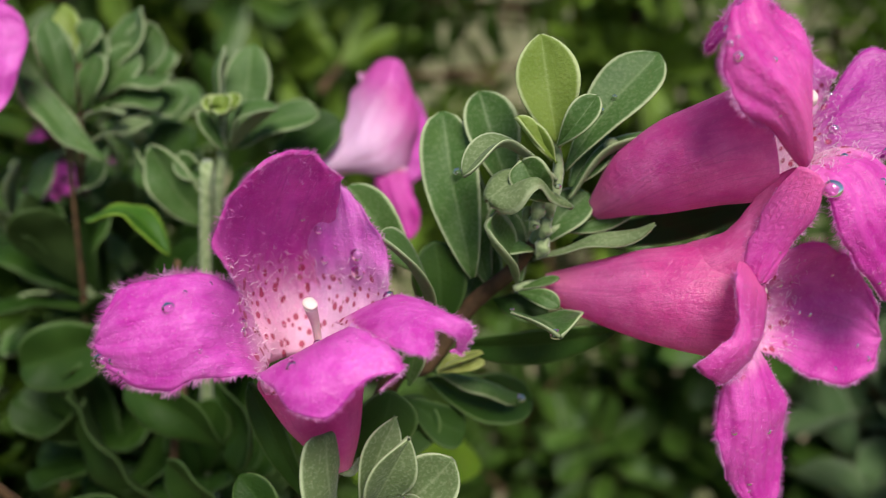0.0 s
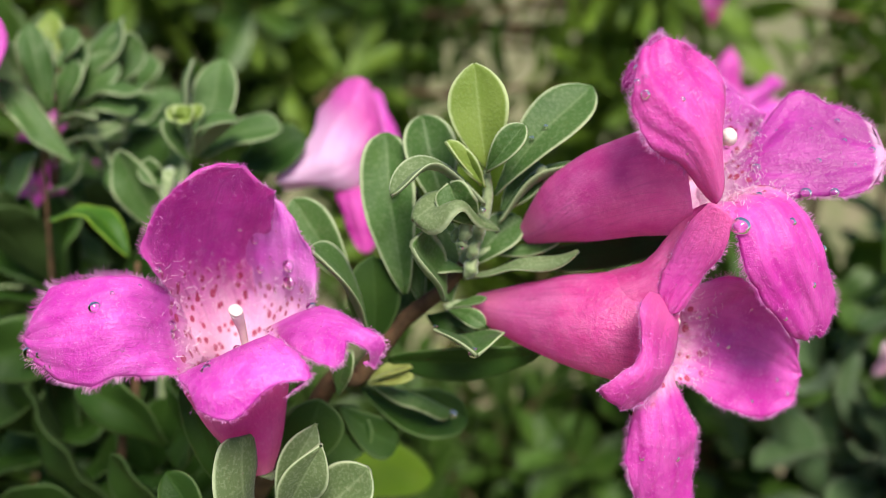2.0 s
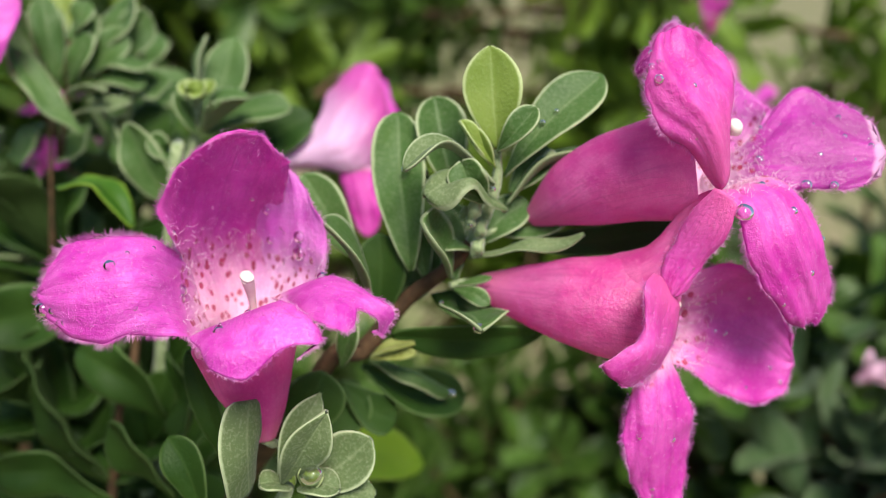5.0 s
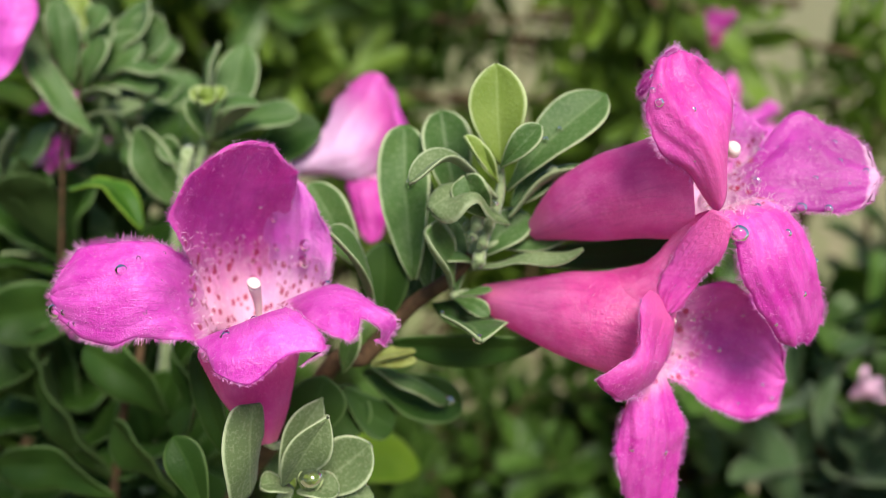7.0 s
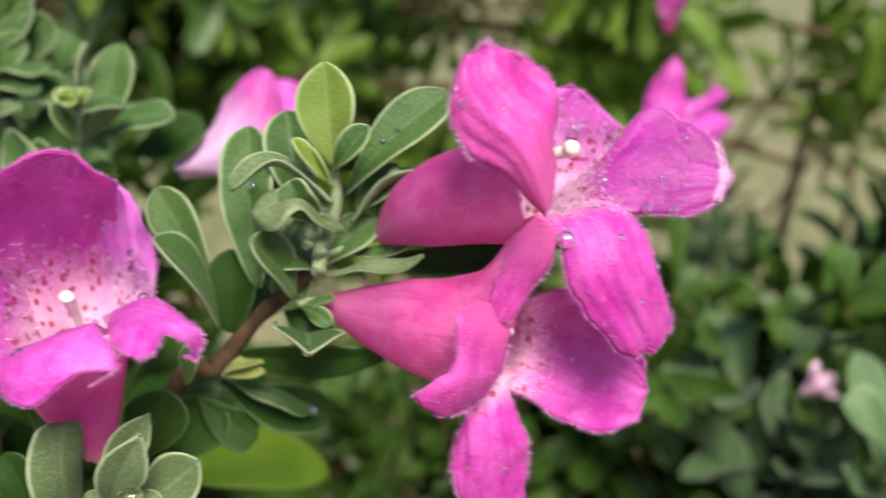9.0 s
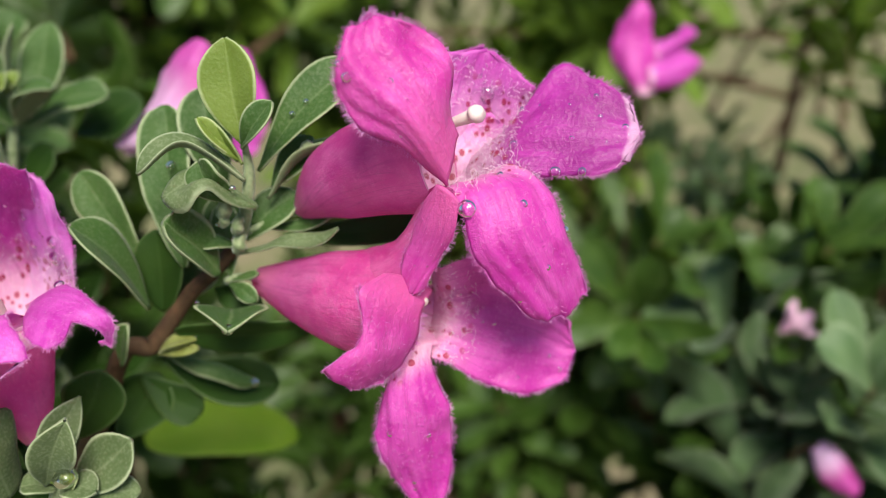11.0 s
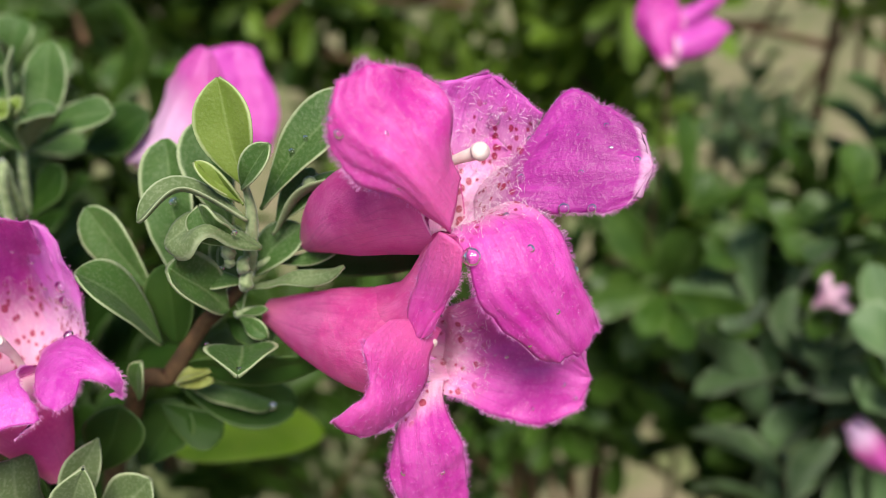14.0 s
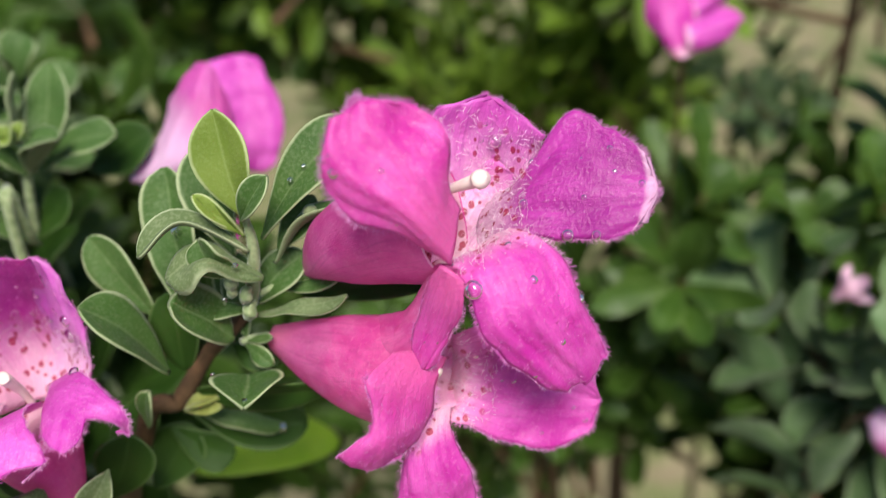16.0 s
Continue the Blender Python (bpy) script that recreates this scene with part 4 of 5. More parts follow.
# ---- the shoots and flowers close behind ----
shoot = thing("leafy_shoot", (-2.605, 8.900, 0.089), "grey-green leafy shoot tip with a yellow-green bud", "shoot")
part("stem", round_tube([(-7.0, 44.0, -72.0), (-5.5, 20.0, -22.0), (-2.740, 9.200, -0.878), (-2.559, 8.900, 0.363), (-2.390, 8.600, 1.204), (-2.300, 8.400, 1.724)], [0.4, 0.2, 0.07, 0.06, 0.05, 0.035], n=50), SHOOT, shoot)
for k, (points, width, face, stuff) in enumerate([
    ([(-2.357, 8.600, 1.206), (-2.396, 8.500, 1.709), (-2.296, 8.400, 2.342)], 0.17, (-0.8, -0.5, 0.2), GREY_GREEN),
    ([(-2.297, 8.700, 1.295), (-2.168, 8.750, 1.852), (-2.082, 8.800, 2.469)], 0.28, (0, -1, 0.2), GREY_GREEN),
    ([(-2.295, 8.700, 1.262), (-1.786, 8.700, 1.563), (-1.313, 8.700, 1.628)], 0.26, (0, -0.8, 0.6), GREY_GREEN),
    ([(-2.261, 8.500, 1.227), (-1.946, 8.350, 1.478), (-1.722, 8.300, 1.642)], 0.24, (0, -0.3, 1), GREY_GREEN),
    ([(-2.265, 8.400, 1.273), (-2.080, 8.250, 1.543), (-1.692, 8.200, 1.589)], 0.22, (0.1, -0.5, 0.8), GREY_GREEN),
    ([(-2.323, 8.500, 1.191), (-2.466, 8.400, 1.389), (-2.588, 8.300, 1.597)], 0.13, (0.6, -0.5, 0.5), GREY_GREEN),
    ([(-2.559, 8.900, 0.363), (-2.882, 8.700, 0.723), (-3.170, 8.600, 1.285)], 0.28, (-0.3, -0.9, 0.2), GREY_GREEN),
    ([(-2.632, 8.800, 0.887), (-2.766, 8.600, 0.982), (-2.797, 8.500, 1.192)], 0.14, (0.2, -0.8, 0.5), GREY_GREEN),
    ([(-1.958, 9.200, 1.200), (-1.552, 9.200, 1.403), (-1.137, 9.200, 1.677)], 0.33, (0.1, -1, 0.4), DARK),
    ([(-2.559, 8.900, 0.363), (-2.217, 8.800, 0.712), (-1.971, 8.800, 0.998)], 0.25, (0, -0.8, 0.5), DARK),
]):
    foliage(shoot, stuff, points, width, face, seed=50 + k, wave=0.06)
for k, (points, width) in enumerate([([(-2.311, 8.350, 1.582), (-2.383, 8.250, 1.637), (-2.389, 8.200, 1.764)], 0.1), ([(-2.281, 8.300, 1.573), (-2.249, 8.150, 1.622), (-2.246, 8.150, 1.748)], 0.12), ([(-2.286, 8.350, 1.584), (-2.170, 8.250, 1.651), (-2.156, 8.250, 1.793)], 0.1)]):
    foliage(shoot, FRESH, points, width, (0, -0.8, 0.6), seed=70 + k, fold=0.3, curl=-0.2)


def rosette(at, way, count, length, width, stuff, seed, label, spread=62, stalk=4.0, name="leafy_shoot", group=""):
    """A leafy shoot: leaves in a spiral round a stalk that ends at the given place."""
    rng = random.Random(seed)
    at, way = vec(at), unit(vec(way))
    top = thing(name, at - way * stalk, label, "shoot", group)
    foot = at - way * stalk
    part("stem", round_tube([foot + vec((rng.uniform(-4, 4), 36, -78)) * (0.78 + 0.04 * rng.random()), foot + vec((0, 6, -14)), foot, at - way * stalk * 0.4, at], [0.3, 0.15, 0.06, 0.05, 0.03], n=40), SHOOT, top)
    a = unit(np.cross(way, vec((0.3, 0.8, 0.4))))
    b = np.cross(way, a)
    for k in range(count):
        f = k / max(count - 1, 1)
        ang = k * 2.4 + rng.uniform(-0.3, 0.3)
        out = a * math.cos(ang) + b * math.sin(ang)
        lean = math.radians(spread * (1.25 - f) + rng.uniform(-12, 12))
        root = at - way * stalk * (1 - f) * 0.9
        d = way * math.cos(lean) + out * math.sin(lean)
        size = length * rng.uniform(0.75, 1.1) * (1 - 0.45 * f**3)
        droop = -out * 0.0 - way * rng.uniform(0.0, 0.25) * size
        foliage(top, stuff, [root, root + d * size * 0.55, root + d * size + droop], width * size / length, way - d * 0.3, seed=seed + k, wave=0.06, curl=rng.uniform(-0.1, 0.15))
    return top


LABEL = "grey-green leafy shoot of the same shrub"
shoot = thing("leafy_shoot", (-4.429, 9.800, -0.056), "grey-green leafy shoot with broad wavy leaves", "shoot")
part("stem", round_tube([(-8.0, 44.0, -72.0), (-6.5, 20.0, -22.0), (-4.523, 9.900, -0.432), (-4.407, 9.600, 0.885), (-4.341, 9.400, 1.725), (-4.313, 9.300, 2.420)], [0.4, 0.2, 0.035, 0.03, 0.03, 0.03], n=50), BARK, shoot)
for k, (points, width, face, stuff) in enumerate([
    ([(-4.295, 9.300, 2.458), (-4.177, 9.200, 2.648), (-4.069, 9.200, 2.869)], 0.19, (0.1, -0.8, 0.5), GREY_GREEN),
    ([(-4.232, 9.200, 1.792), (-4.048, 9.000, 2.102), (-3.922, 9.000, 2.410)], 0.21, (0.1, -0.9, 0.4), GREY_GREEN),
    ([(-4.353, 9.200, 1.819), (-4.421, 9.000, 2.286), (-4.580, 9.000, 2.868)], 0.2, (0.2, -0.9, 0.4), GREY_GREEN),
    ([(-4.417, 9.500, 2.036), (-4.501, 9.500, 2.616), (-4.622, 9.500, 3.198)], 0.2, (0, -0.9, 0.4), FRESH),
    ([(-4.120, 9.600, 2.266), (-3.862, 9.600, 2.691), (-3.696, 9.600, 3.186)], 0.33, (-0.2, -0.7, 0.7), GREY_GREEN),
    ([(-4.123, 9.500, 1.982), (-3.665, 9.400, 2.218), (-3.220, 9.400, 2.219)], 0.27, (0, -0.5, 0.85), GREY_GREEN),
    ([(-4.123, 9.700, 1.735), (-3.660, 9.700, 1.952), (-3.112, 9.700, 2.025)], 0.32, (0.1, -0.8, 0.6), GREY_GREEN),
    ([(-3.887, 9.000, 1.144), (-4.349, 8.900, 1.574), (-4.837, 8.900, 2.125)], 0.2, (0.4, -0.7, 0.6), GREY_GREEN),
    ([(-4.183, 9.100, 1.631), (-3.853, 8.900, 1.723), (-3.564, 8.800, 1.650)], 0.14, (0, -0.4, 0.9), FELT),
    ([(-4.144, 9.200, 1.409), (-3.726, 9.100, 1.556), (-3.373, 9.100, 1.565)], 0.13, (0, -0.4, 0.9), FELT),
    ([(-4.572, 9.400, 1.927), (-4.833, 9.300, 2.278), (-5.114, 9.300, 2.655)], 0.28, (-0.2, -0.9, 0.4), GREY_GREEN),
    ([(-3.957, 9.900, 1.335), (-3.515, 9.900, 1.440), (-3.080, 9.900, 1.658)], 0.3, (0, -0.9, 0.4), DARK),
    ([(-4.414, 9.500, 1.948), (-4.195, 9.350, 2.324), (-4.133, 9.300, 2.857)], 0.2, (0.1, -0.9, 0.4), GREY_GREEN),
    ([(-4.350, 9.600, 1.905), (-3.935, 9.500, 2.278), (-3.751, 9.500, 2.661)], 0.24, (0.2, -0.9, 0.4), GREY_GREEN),
    ([(-4.208, 9.500, 1.669), (-3.749, 9.400, 1.898), (-3.363, 9.400, 1.998)], 0.2, (0.1, -0.7, 0.7), GREY_GREEN),
    ([(-4.582, 9.600, 2.037), (-4.641, 9.500, 2.448), (-4.761, 9.500, 2.957)], 0.24, (-0.1, -0.9, 0.3), GREY_GREEN),
    ([(-4.174, 9.800, 2.196), (-3.754, 9.700, 2.575), (-3.528, 9.700, 2.970)], 0.26, (0.2, -0.9, 0.4), GREY_GREEN),
    ([(-4.467, 9.300, 1.677), (-4.677, 9.200, 1.851), (-4.923, 9.200, 2.226)], 0.2, (-0.3, -0.8, 0.5), GREY_GREEN),
    ([(-3.785, 9.400, 1.495), (-3.567, 9.300, 1.131), (-3.281, 9.300, 0.687)], 0.17, (-0.8, -0.6, 0.2), GREY_GREEN),
    ([(-4.720, 9.700, 1.380), (-4.900, 9.600, 1.125), (-5.046, 9.600, 0.747)], 0.24, (-0.3, -0.8, 0.4), GREY_GREEN),
    ([(-4.133, 9.700, 1.422), (-4.277, 9.600, 1.096), (-4.547, 9.600, 0.856)], 0.2, (-0.2, -0.7, 0.6), GREY_GREEN),
]):
    foliage(shoot, stuff, points, width, face, seed=400 + k, wave=0.1, curl=0.08)
rosette((-4.122, 11.000, 2.534), (0.35, -0.6, 0.8), 12, 1.5, 0.42, GREY_GREEN, 103, LABEL, spread=58, stalk=3.2)
rosette((-5.654, 10.200, 0.656), (-0.3, -0.6, 0.8), 14, 1.4, 0.36, GREY_GREEN, 102, LABEL, spread=58, stalk=3.0)
# The rosettes in DARK have their shade put into the leaf colour.
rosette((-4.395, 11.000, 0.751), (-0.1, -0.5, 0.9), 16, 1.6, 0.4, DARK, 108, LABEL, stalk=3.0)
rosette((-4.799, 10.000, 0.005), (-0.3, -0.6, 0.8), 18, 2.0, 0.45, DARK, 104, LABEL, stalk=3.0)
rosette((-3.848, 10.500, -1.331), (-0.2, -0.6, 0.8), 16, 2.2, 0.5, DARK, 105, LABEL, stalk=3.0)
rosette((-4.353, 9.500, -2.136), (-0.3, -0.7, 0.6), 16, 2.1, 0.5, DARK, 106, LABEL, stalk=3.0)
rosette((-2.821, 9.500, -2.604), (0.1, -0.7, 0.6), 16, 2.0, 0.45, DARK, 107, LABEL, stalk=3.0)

# Low leaves; the dark green stands in for the plant's shade on them.
leaves = thing("leafy_shoot", (-3.059, 9.000, -3.173), "broad green leaves low on the shrub, coloured dark for shade", "shoot")
part("stem", round_tube([(-9.0, 44.0, -72.0), (-6.0, 18.0, -20.0), (-3.059, 9.000, -3.173), (-2.926, 8.900, -1.811), (-2.923, 8.700, -0.008)], [0.4, 0.2, 0.055, 0.05, 0.035], n=40), BARK, leaves)
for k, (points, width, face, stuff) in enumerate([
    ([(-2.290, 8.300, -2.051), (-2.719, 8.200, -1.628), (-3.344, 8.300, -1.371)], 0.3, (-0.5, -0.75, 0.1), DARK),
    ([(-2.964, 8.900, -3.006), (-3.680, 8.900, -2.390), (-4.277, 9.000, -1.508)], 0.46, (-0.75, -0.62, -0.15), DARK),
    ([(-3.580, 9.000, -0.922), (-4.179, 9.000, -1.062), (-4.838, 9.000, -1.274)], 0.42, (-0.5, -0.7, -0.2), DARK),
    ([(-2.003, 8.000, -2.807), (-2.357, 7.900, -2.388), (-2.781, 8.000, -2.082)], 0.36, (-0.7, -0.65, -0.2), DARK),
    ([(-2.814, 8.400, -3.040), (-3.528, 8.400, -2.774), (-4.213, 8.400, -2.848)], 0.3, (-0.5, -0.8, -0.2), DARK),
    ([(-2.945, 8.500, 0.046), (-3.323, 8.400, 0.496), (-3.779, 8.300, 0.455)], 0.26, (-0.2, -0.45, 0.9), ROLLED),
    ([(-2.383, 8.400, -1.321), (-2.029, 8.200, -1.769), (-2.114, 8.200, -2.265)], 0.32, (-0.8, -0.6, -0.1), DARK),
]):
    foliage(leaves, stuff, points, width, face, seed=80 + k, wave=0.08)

flower = thing("flower", (-1.506, 9.400, 1.154), "pale pink flower with a white tube, behind the twig", "flower", "flowers further back")
funnel(flower, [(-1.400, 9.350, 1.020), (-1.100, 9.600, 1.200), (-0.850, 9.850, 1.380), (-0.550, 10.050, 1.500)], [0.05, 0.13, 0.22, 0.3], seed=9, skin=WHITE_TUBE)
lobe(flower, [((-1.497, 9.300, 1.131), (-1.469, 9.250, 1.082), (-1.437, 9.250, 1.041)), ((-1.209, 9.500, 1.574), (-0.958, 9.100, 1.329), (-0.750, 9.250, 1.027)), ((-0.971, 9.600, 2.127), (-0.615, 9.100, 1.722), (-0.334, 9.300, 1.067)), ((-0.845, 9.600, 2.448), (-0.460, 9.200, 2.074), (-0.162, 9.400, 1.692)), ((-0.626, 9.550, 2.566), (-0.411, 9.400, 2.418), (-0.186, 9.450, 2.117))], 41, 0.08, hairs=0, material=BLUSH, white=0.95)
lobe(flower, [((-0.738, 9.285, 1.075), (-0.540, 9.235, 1.080), (-0.335, 9.285, 1.114)), ((-0.744, 9.285, 0.861), (-0.503, 9.235, 0.834), (-0.288, 9.335, 0.860)), ((-0.596, 9.385, 0.559), (-0.393, 9.335, 0.496), (-0.199, 9.385, 0.512)), ((-0.458, 9.385, 0.317), (-0.324, 9.385, 0.239), (-0.201, 9.385, 0.332))], 42, 0.1, hairs=0, material=PINK, white=0.15)
lobe(flower, [((-1.049, 10.650, 2.612), (-0.960, 10.550, 2.072), (-0.910, 10.500, 1.224)), ((-0.758, 10.950, 2.709), (-0.588, 10.850, 2.116), (-0.604, 10.750, 1.131)), ((-0.467, 11.050, 2.665), (-0.280, 10.950, 2.075), (-0.328, 10.850, 1.092)), ((-0.269, 11.100, 2.318), (-0.095, 11.050, 1.797), (-0.138, 10.950, 1.239))], 43, 0.1, hairs=0, white=0.2)
flower = thing("flower", (-5.729, 8.800, 2.189), "magenta flower at the edge of the shrub", "flower", "flowers further back")
lobe(flower, [((-5.500, 8.600, 2.427), (-5.374, 8.600, 2.024), (-5.316, 8.600, 1.615)), ((-4.964, 8.400, 2.826), (-4.793, 8.350, 2.282), (-4.851, 8.400, 1.546)), ((-4.626, 8.400, 2.797), (-4.480, 8.400, 2.473), (-4.593, 8.400, 1.847))], 44, 0.2, hairs=0, white=0.2)
lobe(flower, [((-5.606, 8.700, 2.733), (-5.558, 8.700, 2.880), (-5.510, 8.700, 3.028)), ((-5.213, 8.600, 2.809), (-5.117, 8.600, 3.101), (-5.089, 8.600, 3.386)), ((-4.807, 8.500, 2.747), (-4.712, 8.500, 3.036), (-4.693, 8.500, 3.386))], 45, 0.2, hairs=0, white=0.2)


def far_flower(at, way, size, seed, material, open_by=55, plump=1.0, skin=None, label="small magenta flower among the leaves"):
    """A whole flower, out of focus: tube and five petals."""
    rng = random.Random(seed)
    at, way = vec(at), unit(vec(way))
    top = thing("flower", at - way * size, label, "flower", "flowers further back")
    funnel(top, [at - way * size * 0.7, at - way * size * 0.45, at - way * size * 0.2, at], [0.08 * size, 0.2 * size * plump, 0.3 * size * plump, 0.36 * size], seed=seed, skin=skin)
    a = unit(np.cross(way, vec((0.2, 0.5, 0.8))))
    b = np.cross(way, a)
    for k in range(5):
        ang = k * 1.2566 + rng.uniform(-0.15, 0.15)
        out = a * math.cos(ang) + b * math.sin(ang)
        side = np.cross(way, out)
        lean = math.radians(open_by + rng.uniform(-15, 25))
        d = way * math.cos(lean) + out * math.sin(lean)
        bend = out * math.sin(lean + 0.6) + way * math.cos(lean + 0.6)
        r = at + out * 0.3 * size
        rows = []
        for reach, half in ((0.0, 0.2), (0.35, 0.3), (0.7, 0.32), (0.95, 0.26)):
            m = r + d * size * reach * 0.6 + bend * size * reach**2 * 0.35
            half *= plump
            rows.append((m - side * half * size - way * 0.03 * size, m + way * 0.05 * size, m + side * half * size - way * 0.03 * size))
        lobe(top, rows, seed * 7 + k, 0.35, hairs=0, material=material, white=0.4)
    return top


flower = thing("flower", (6.130, 14.500, 2.879), "small magenta flower with one tall petal, far among the leaves", "flower", "flowers further back")
part("pedicel", round_tube([(6.130, 14.500, 2.929), (6.230, 15.400, 1.679), (6.430, 18.000, -2.121)], [0.06, 0.03, 0.03], n=12, sides=8), BARK, flower, "thin brown flower stalk")
lobe(flower, [((5.861, 14.400, 2.917), (6.048, 14.180, 2.811), (6.343, 14.400, 2.960)), ((5.490, 14.400, 3.440), (5.799, 14.180, 3.445), (6.256, 14.400, 3.609)), ((5.535, 14.400, 4.041), (5.797, 14.180, 4.086), (6.154, 14.400, 4.191)), ((5.770, 14.400, 4.615), (5.904, 14.180, 4.646), (6.092, 14.400, 4.648))], 81, 0.3, hairs=0, material=PINK, white=0.3)
lobe(flower, [((6.238, 14.700, 3.878), (6.256, 14.480, 3.592), (6.357, 14.700, 3.390)), ((6.660, 14.700, 4.109), (6.656, 14.480, 3.893), (6.770, 14.700, 3.750)), ((6.989, 14.700, 4.271), (7.009, 14.480, 4.096), (7.052, 14.700, 3.975))], 82, 0.3, hairs=0, white=0.3)
lobe(flower, [((6.098, 14.300, 3.416), (6.108, 14.080, 3.100), (6.156, 14.300, 2.874)), ((6.586, 14.300, 3.593), (6.609, 14.080, 3.276), (6.648, 14.300, 3.001)), ((6.973, 14.300, 3.682), (7.035, 14.080, 3.448), (7.047, 14.300, 3.227))], 83, 0.3, hairs=0, white=0.3)
far_flower((6.25, 16.4, 6.2), (-0.1, -0.3, 0.9), 0.55, 62, PINK, 5)
far_flower((9.064, 14.300, -1.283), (0.5, -0.5, 0.6), 0.42, 63, WHITE_TUBE, 25, skin=WHITE_TUBE, label="small pale pink flower among the grey-green leaves")
flower = thing("flower", (9.470, 13.900, -3.444), "pale pink half-open flower hanging low among the leaves", "flower", "flowers further back")
for shift, depth, seed in ((0.0, 0.0, 84), (0.14, 0.22, 85)):
    lobe(flower, [[(x + u + shift, 13.9 + depth - v, z + 0.8 * u) for u, v in ((-0.5 * w, 0.0), (0.0, 0.5 * w), (0.5 * w, 0.0))] for x, z, w in ((9.46, -3.44, 0.16), (9.68, -3.70, 0.34), (9.92, -3.98, 0.42), (10.16, -4.27, 0.36))], seed, 0.3, hairs=0, material=BLUSH, white=0.9)
part("pedicel", round_tube([(9.47, 13.95, -3.45), (9.25, 14.4, -3.9), (9.2, 16.0, -6.5)], [0.06, 0.04, 0.04], n=12, sides=8), BARK, flower, "thin brown flower stalk")
far_flower((-5.726, 12.600, 1.418), (-0.1, -0.7, 0.4), 0.45, 65, MAGENTA)
far_flower((-6.364, 12.600, 1.089), (-0.5, -0.7, 0.2), 0.45, 66, MAGENTA)
far_flower((-6.224, 12.600, 2.249), (-0.1, -0.7, 0.6), 0.5, 67, MAGENTA)


GREY = "grey-green rounded leaf rosette of the shrub behind"
rosette((9.412, 15.000, -2.300), (-0.1, -0.45, 0.85), 14, 1.7, 0.40, GLAUCOUS, 501, GREY, spread=55, stalk=1.6)
rosette((8.790, 16.500, -2.953), (-0.2, -0.3, 0.9), 12, 1.8, 0.42, SHRUBBY, 503, "dark green leafy shoot of the shrub behind", spread=65, stalk=2.0)


# ---- the shrubs behind ----
def sprig_shape(seed, count=22, length=2.3, width=0.42):
    """A leafy sprig in its own frame, growing along z from the origin."""
    rng = random.Random(seed)
    s = Shape()
    tall = 5.0
    for k in range(count):
        f = (k + 0.5) / count
        ang = k * 2.4 + rng.uniform(-0.4, 0.4)
        out = vec((math.cos(ang), math.sin(ang), 0))
        lean = math.radians(80 - 45 * f + rng.uniform(-15, 15))
        d = out * math.sin(lean) + vec((0, 0, math.cos(lean)))
        size = length * rng.uniform(0.7, 1.15)
        root = vec((0, 0, tall * f))
        g, al, ac = leaf_grid([root, root + d * size * 0.55, root + d * size - vec((0, 0, rng.uniform(0, 0.5)))], width * rng.uniform(0.8, 1.2), vec((0, 0, 1)) - d * 0.3, seed=seed + k, nu=12, nv=7, wave=0.05, peak=1.7)
        nu, nv = g.shape[:2]
        q = grid_faces(nu, nv)
        low = g - vec((0, 0, 0.05))
        m = nu * nv
        s.put(np.concatenate([g.reshape(-1, 3), low.reshape(-1, 3)]), q + [tuple(m + i for i in reversed(p)) for p in q], np.tile(al.ravel(), 2), np.tile(ac.ravel(), 2))
    return s


def own_mesh(shape, name):
    v = np.concatenate(shape.v) * CM
    me = bpy.data.meshes.new(name)
    me.from_pydata(v.tolist(), [], shape.f)
    for key, values in (("along", shape.along), ("across", shape.across)):
        me.attributes.new(key, "FLOAT", "POINT").data.foreach_set("value", np.concatenate(values).astype(np.float32))
    me.polygons.foreach_set("use_smooth", [True] * len(me.polygons))
    return me


def sprig_meshes(material, first, width=0.42, length=2.3):
    made = []
    for k in range(4):
        me = own_mesh(sprig_shape(first + k, width=width, length=length), "sprig")
        me.materials.append(material)
        made.append(me)
    return made


TWIG = own_mesh(round_tube([(0, 0, -3), (0.1, 0, 0), (0, 0.1, 2.5), (0, 0, 5)], [0.12, 0.1, 0.08, 0.03], n=8, sides=6), "twig")
TWIG.materials.append(BARK)
DARK_SPRIGS, GREY_SPRIGS, BRIGHT_SPRIGS = sprig_meshes(SHRUBBY, 200, 0.40), sprig_meshes(GLAUCOUS, 210, 0.46), sprig_meshes(LEAFY, 220, 0.32, 2.6)


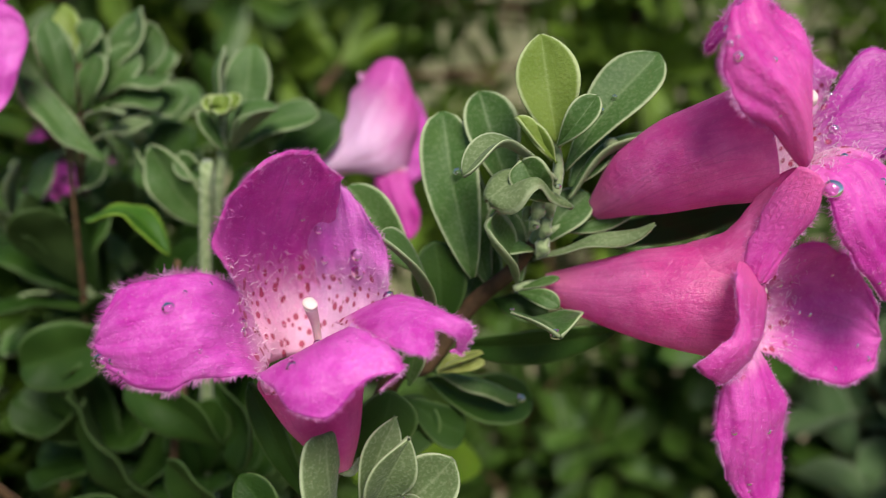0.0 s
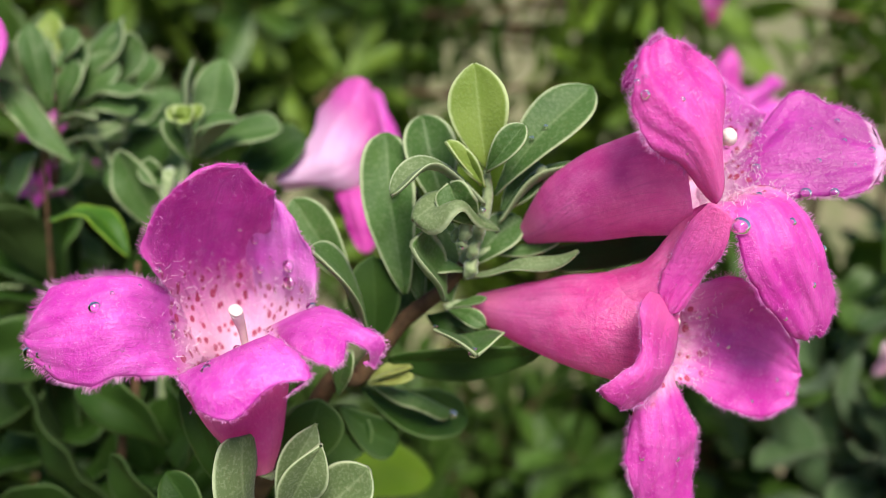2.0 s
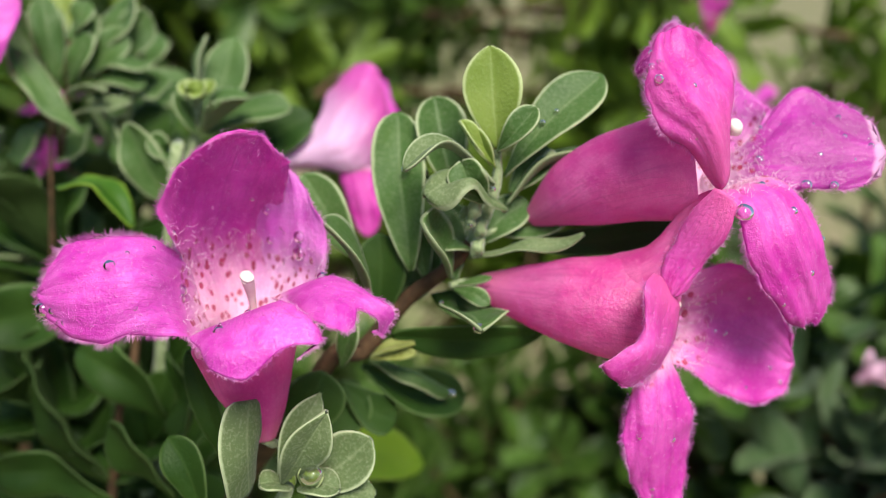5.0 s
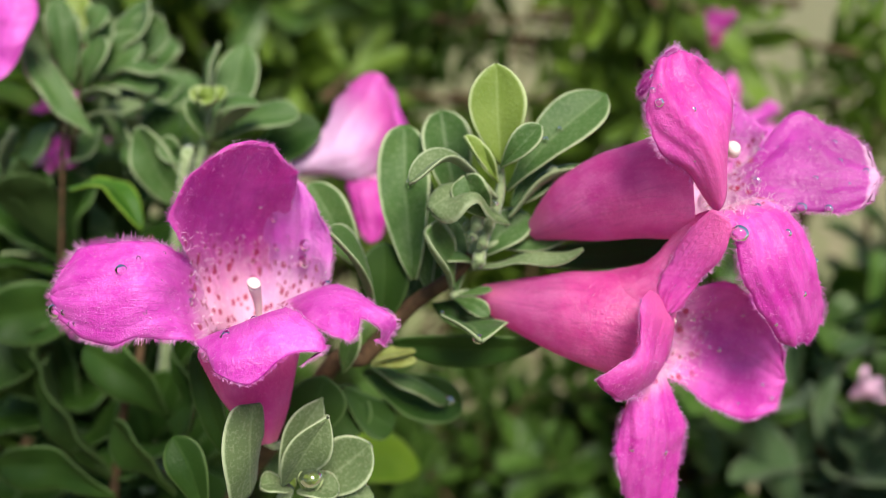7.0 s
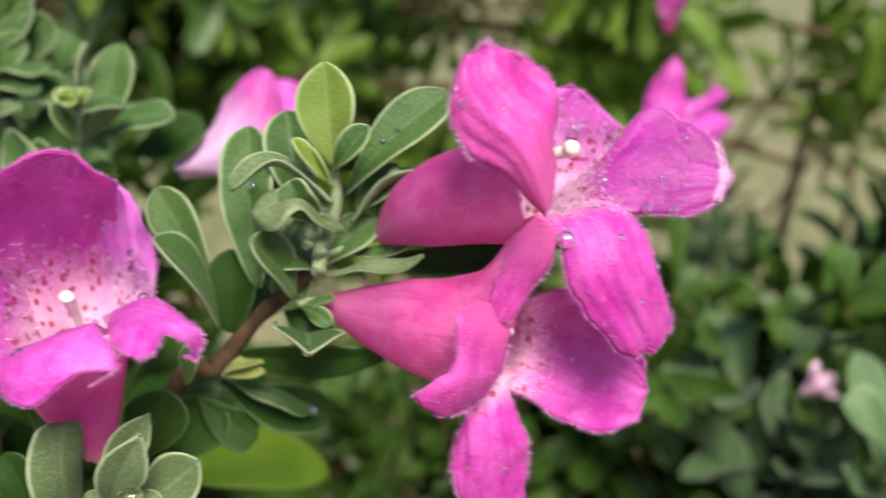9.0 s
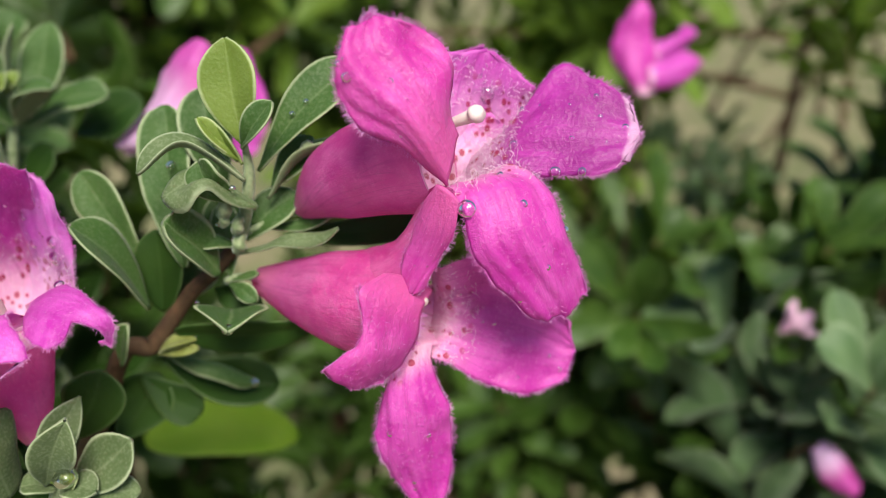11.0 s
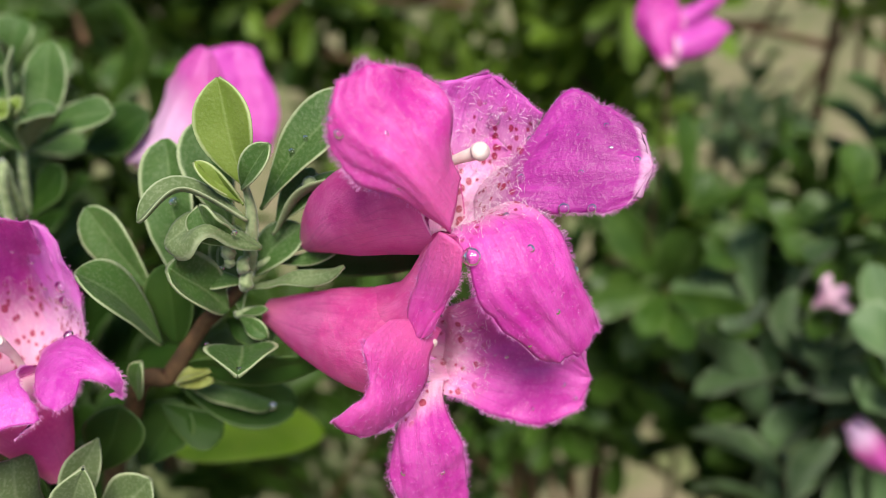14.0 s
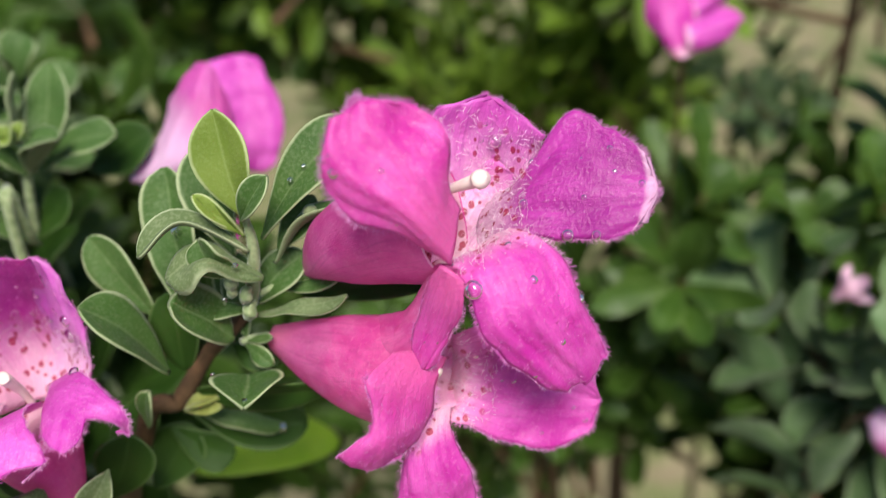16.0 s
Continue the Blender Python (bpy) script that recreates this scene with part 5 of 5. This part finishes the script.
def shrub(centre, radii, count, meshes, seed, label, lean=(0, 0, 0), scale=1.0):
    rng = random.Random(seed)
    c = world_of(centre)
    foot = Vector((c.x, c.y, 0))
    top = new("shrub")
    top.location = foot
    tagged(top, label, "shrub", "shrubs behind")
    ORIGIN[top.name] = np.array(foot)
    trunk = own_mesh(round_tube([(0, 0, 0), (1.5, 1, c.z / CM * 0.5), (0, 0, c.z / CM)], [0.9 * scale**3, 0.6 * scale**3, 0.25 * scale], n=14, sides=8), "trunk")
    trunk.materials.append(BARK)
    new("trunk", trunk).parent = top
    for k in range(count):
        while True:
            q = vec([rng.uniform(-1, 1) for _ in range(3)])
            if q @ q < 1:
                break
        spot = world_of(vec(centre) + q * vec(radii))
        way = Vector((rng.gauss(0, 0.45) + lean[0], rng.gauss(0, 0.45) + lean[1], 0.9 + lean[2])).normalized()
        turn = way.to_track_quat("Z", "Y").to_matrix().to_4x4() @ Matrix.Rotation(rng.uniform(0, 6.28), 4, "Z")
        size = rng.uniform(0.75, 1.15) * scale
        m = Matrix.Translation(spot - foot) @ turn @ Matrix.Scale(size, 4) @ Matrix.Translation((0, 0, -0.03))
        ob = new("sprig", meshes[k % len(meshes)])
        ob.parent, ob.matrix_basis = top, m
        stick = new("twig", TWIG)
        stick.parent = ob
    return top


shrub((14, 20, -2.5), (8.5, 5, 4.5), 80, DARK_SPRIGS, 301, "dense dark green shrub behind the flowers")
shrub((11, 16.5, -4), (3.3, 2.2, 2.0), 9, GREY_SPRIGS, 302, "grey-green shrub with small pale flowers")
shrub((-9.5, 26, 10), (10.5, 6, 6), 110, DARK_SPRIGS[:2] + BRIGHT_SPRIGS[:2], 303, "tall green shrub in deep shade", (0, 0, -0.9))
shrub((-10, 16, -2), (6, 3, 7), 70, DARK_SPRIGS, 304, "dense dark green shrub behind the flowers")
shrub((-1, 24, -6), (7, 5, 4.5), 26, DARK_SPRIGS, 305, "low dark green shrub over bare soil")
shrub((6.8, 25, 9), (2.0, 3, 4), 20, BRIGHT_SPRIGS, 306, "green shrub with drooping leaves", (0, 0, -0.9))
shrub((13.5, 25, 8.0), (2.2, 3, 3.0), 5, BRIGHT_SPRIGS, 307, "sparse green shrub over bare soil", scale=0.75)
shrub((10.970, 29.000, 2.958), (2.5, 3, 1.5), 4, GREY_SPRIGS, 309, "sparse grey-green shrub over bare soil", scale=0.7)
shrub((4.0, 21.5, -4.2), (2.8, 2.4, 2.2), 15, DARK_SPRIGS, 311, "low dark green shrub over bare soil", scale=0.8)
shrub((3, 30, 2.5), (7, 4, 3), 45, BRIGHT_SPRIGS, 308, "green shrub over bare soil")
# Added out of view at the left, only to block sun from the low leaves.
shrub((-4.1, 4.6, -0.6), (0.65, 0.4, 1.4), 46, DARK_SPRIGS, 310, "added unseen foliage that shades the low left leaves", scale=0.33)
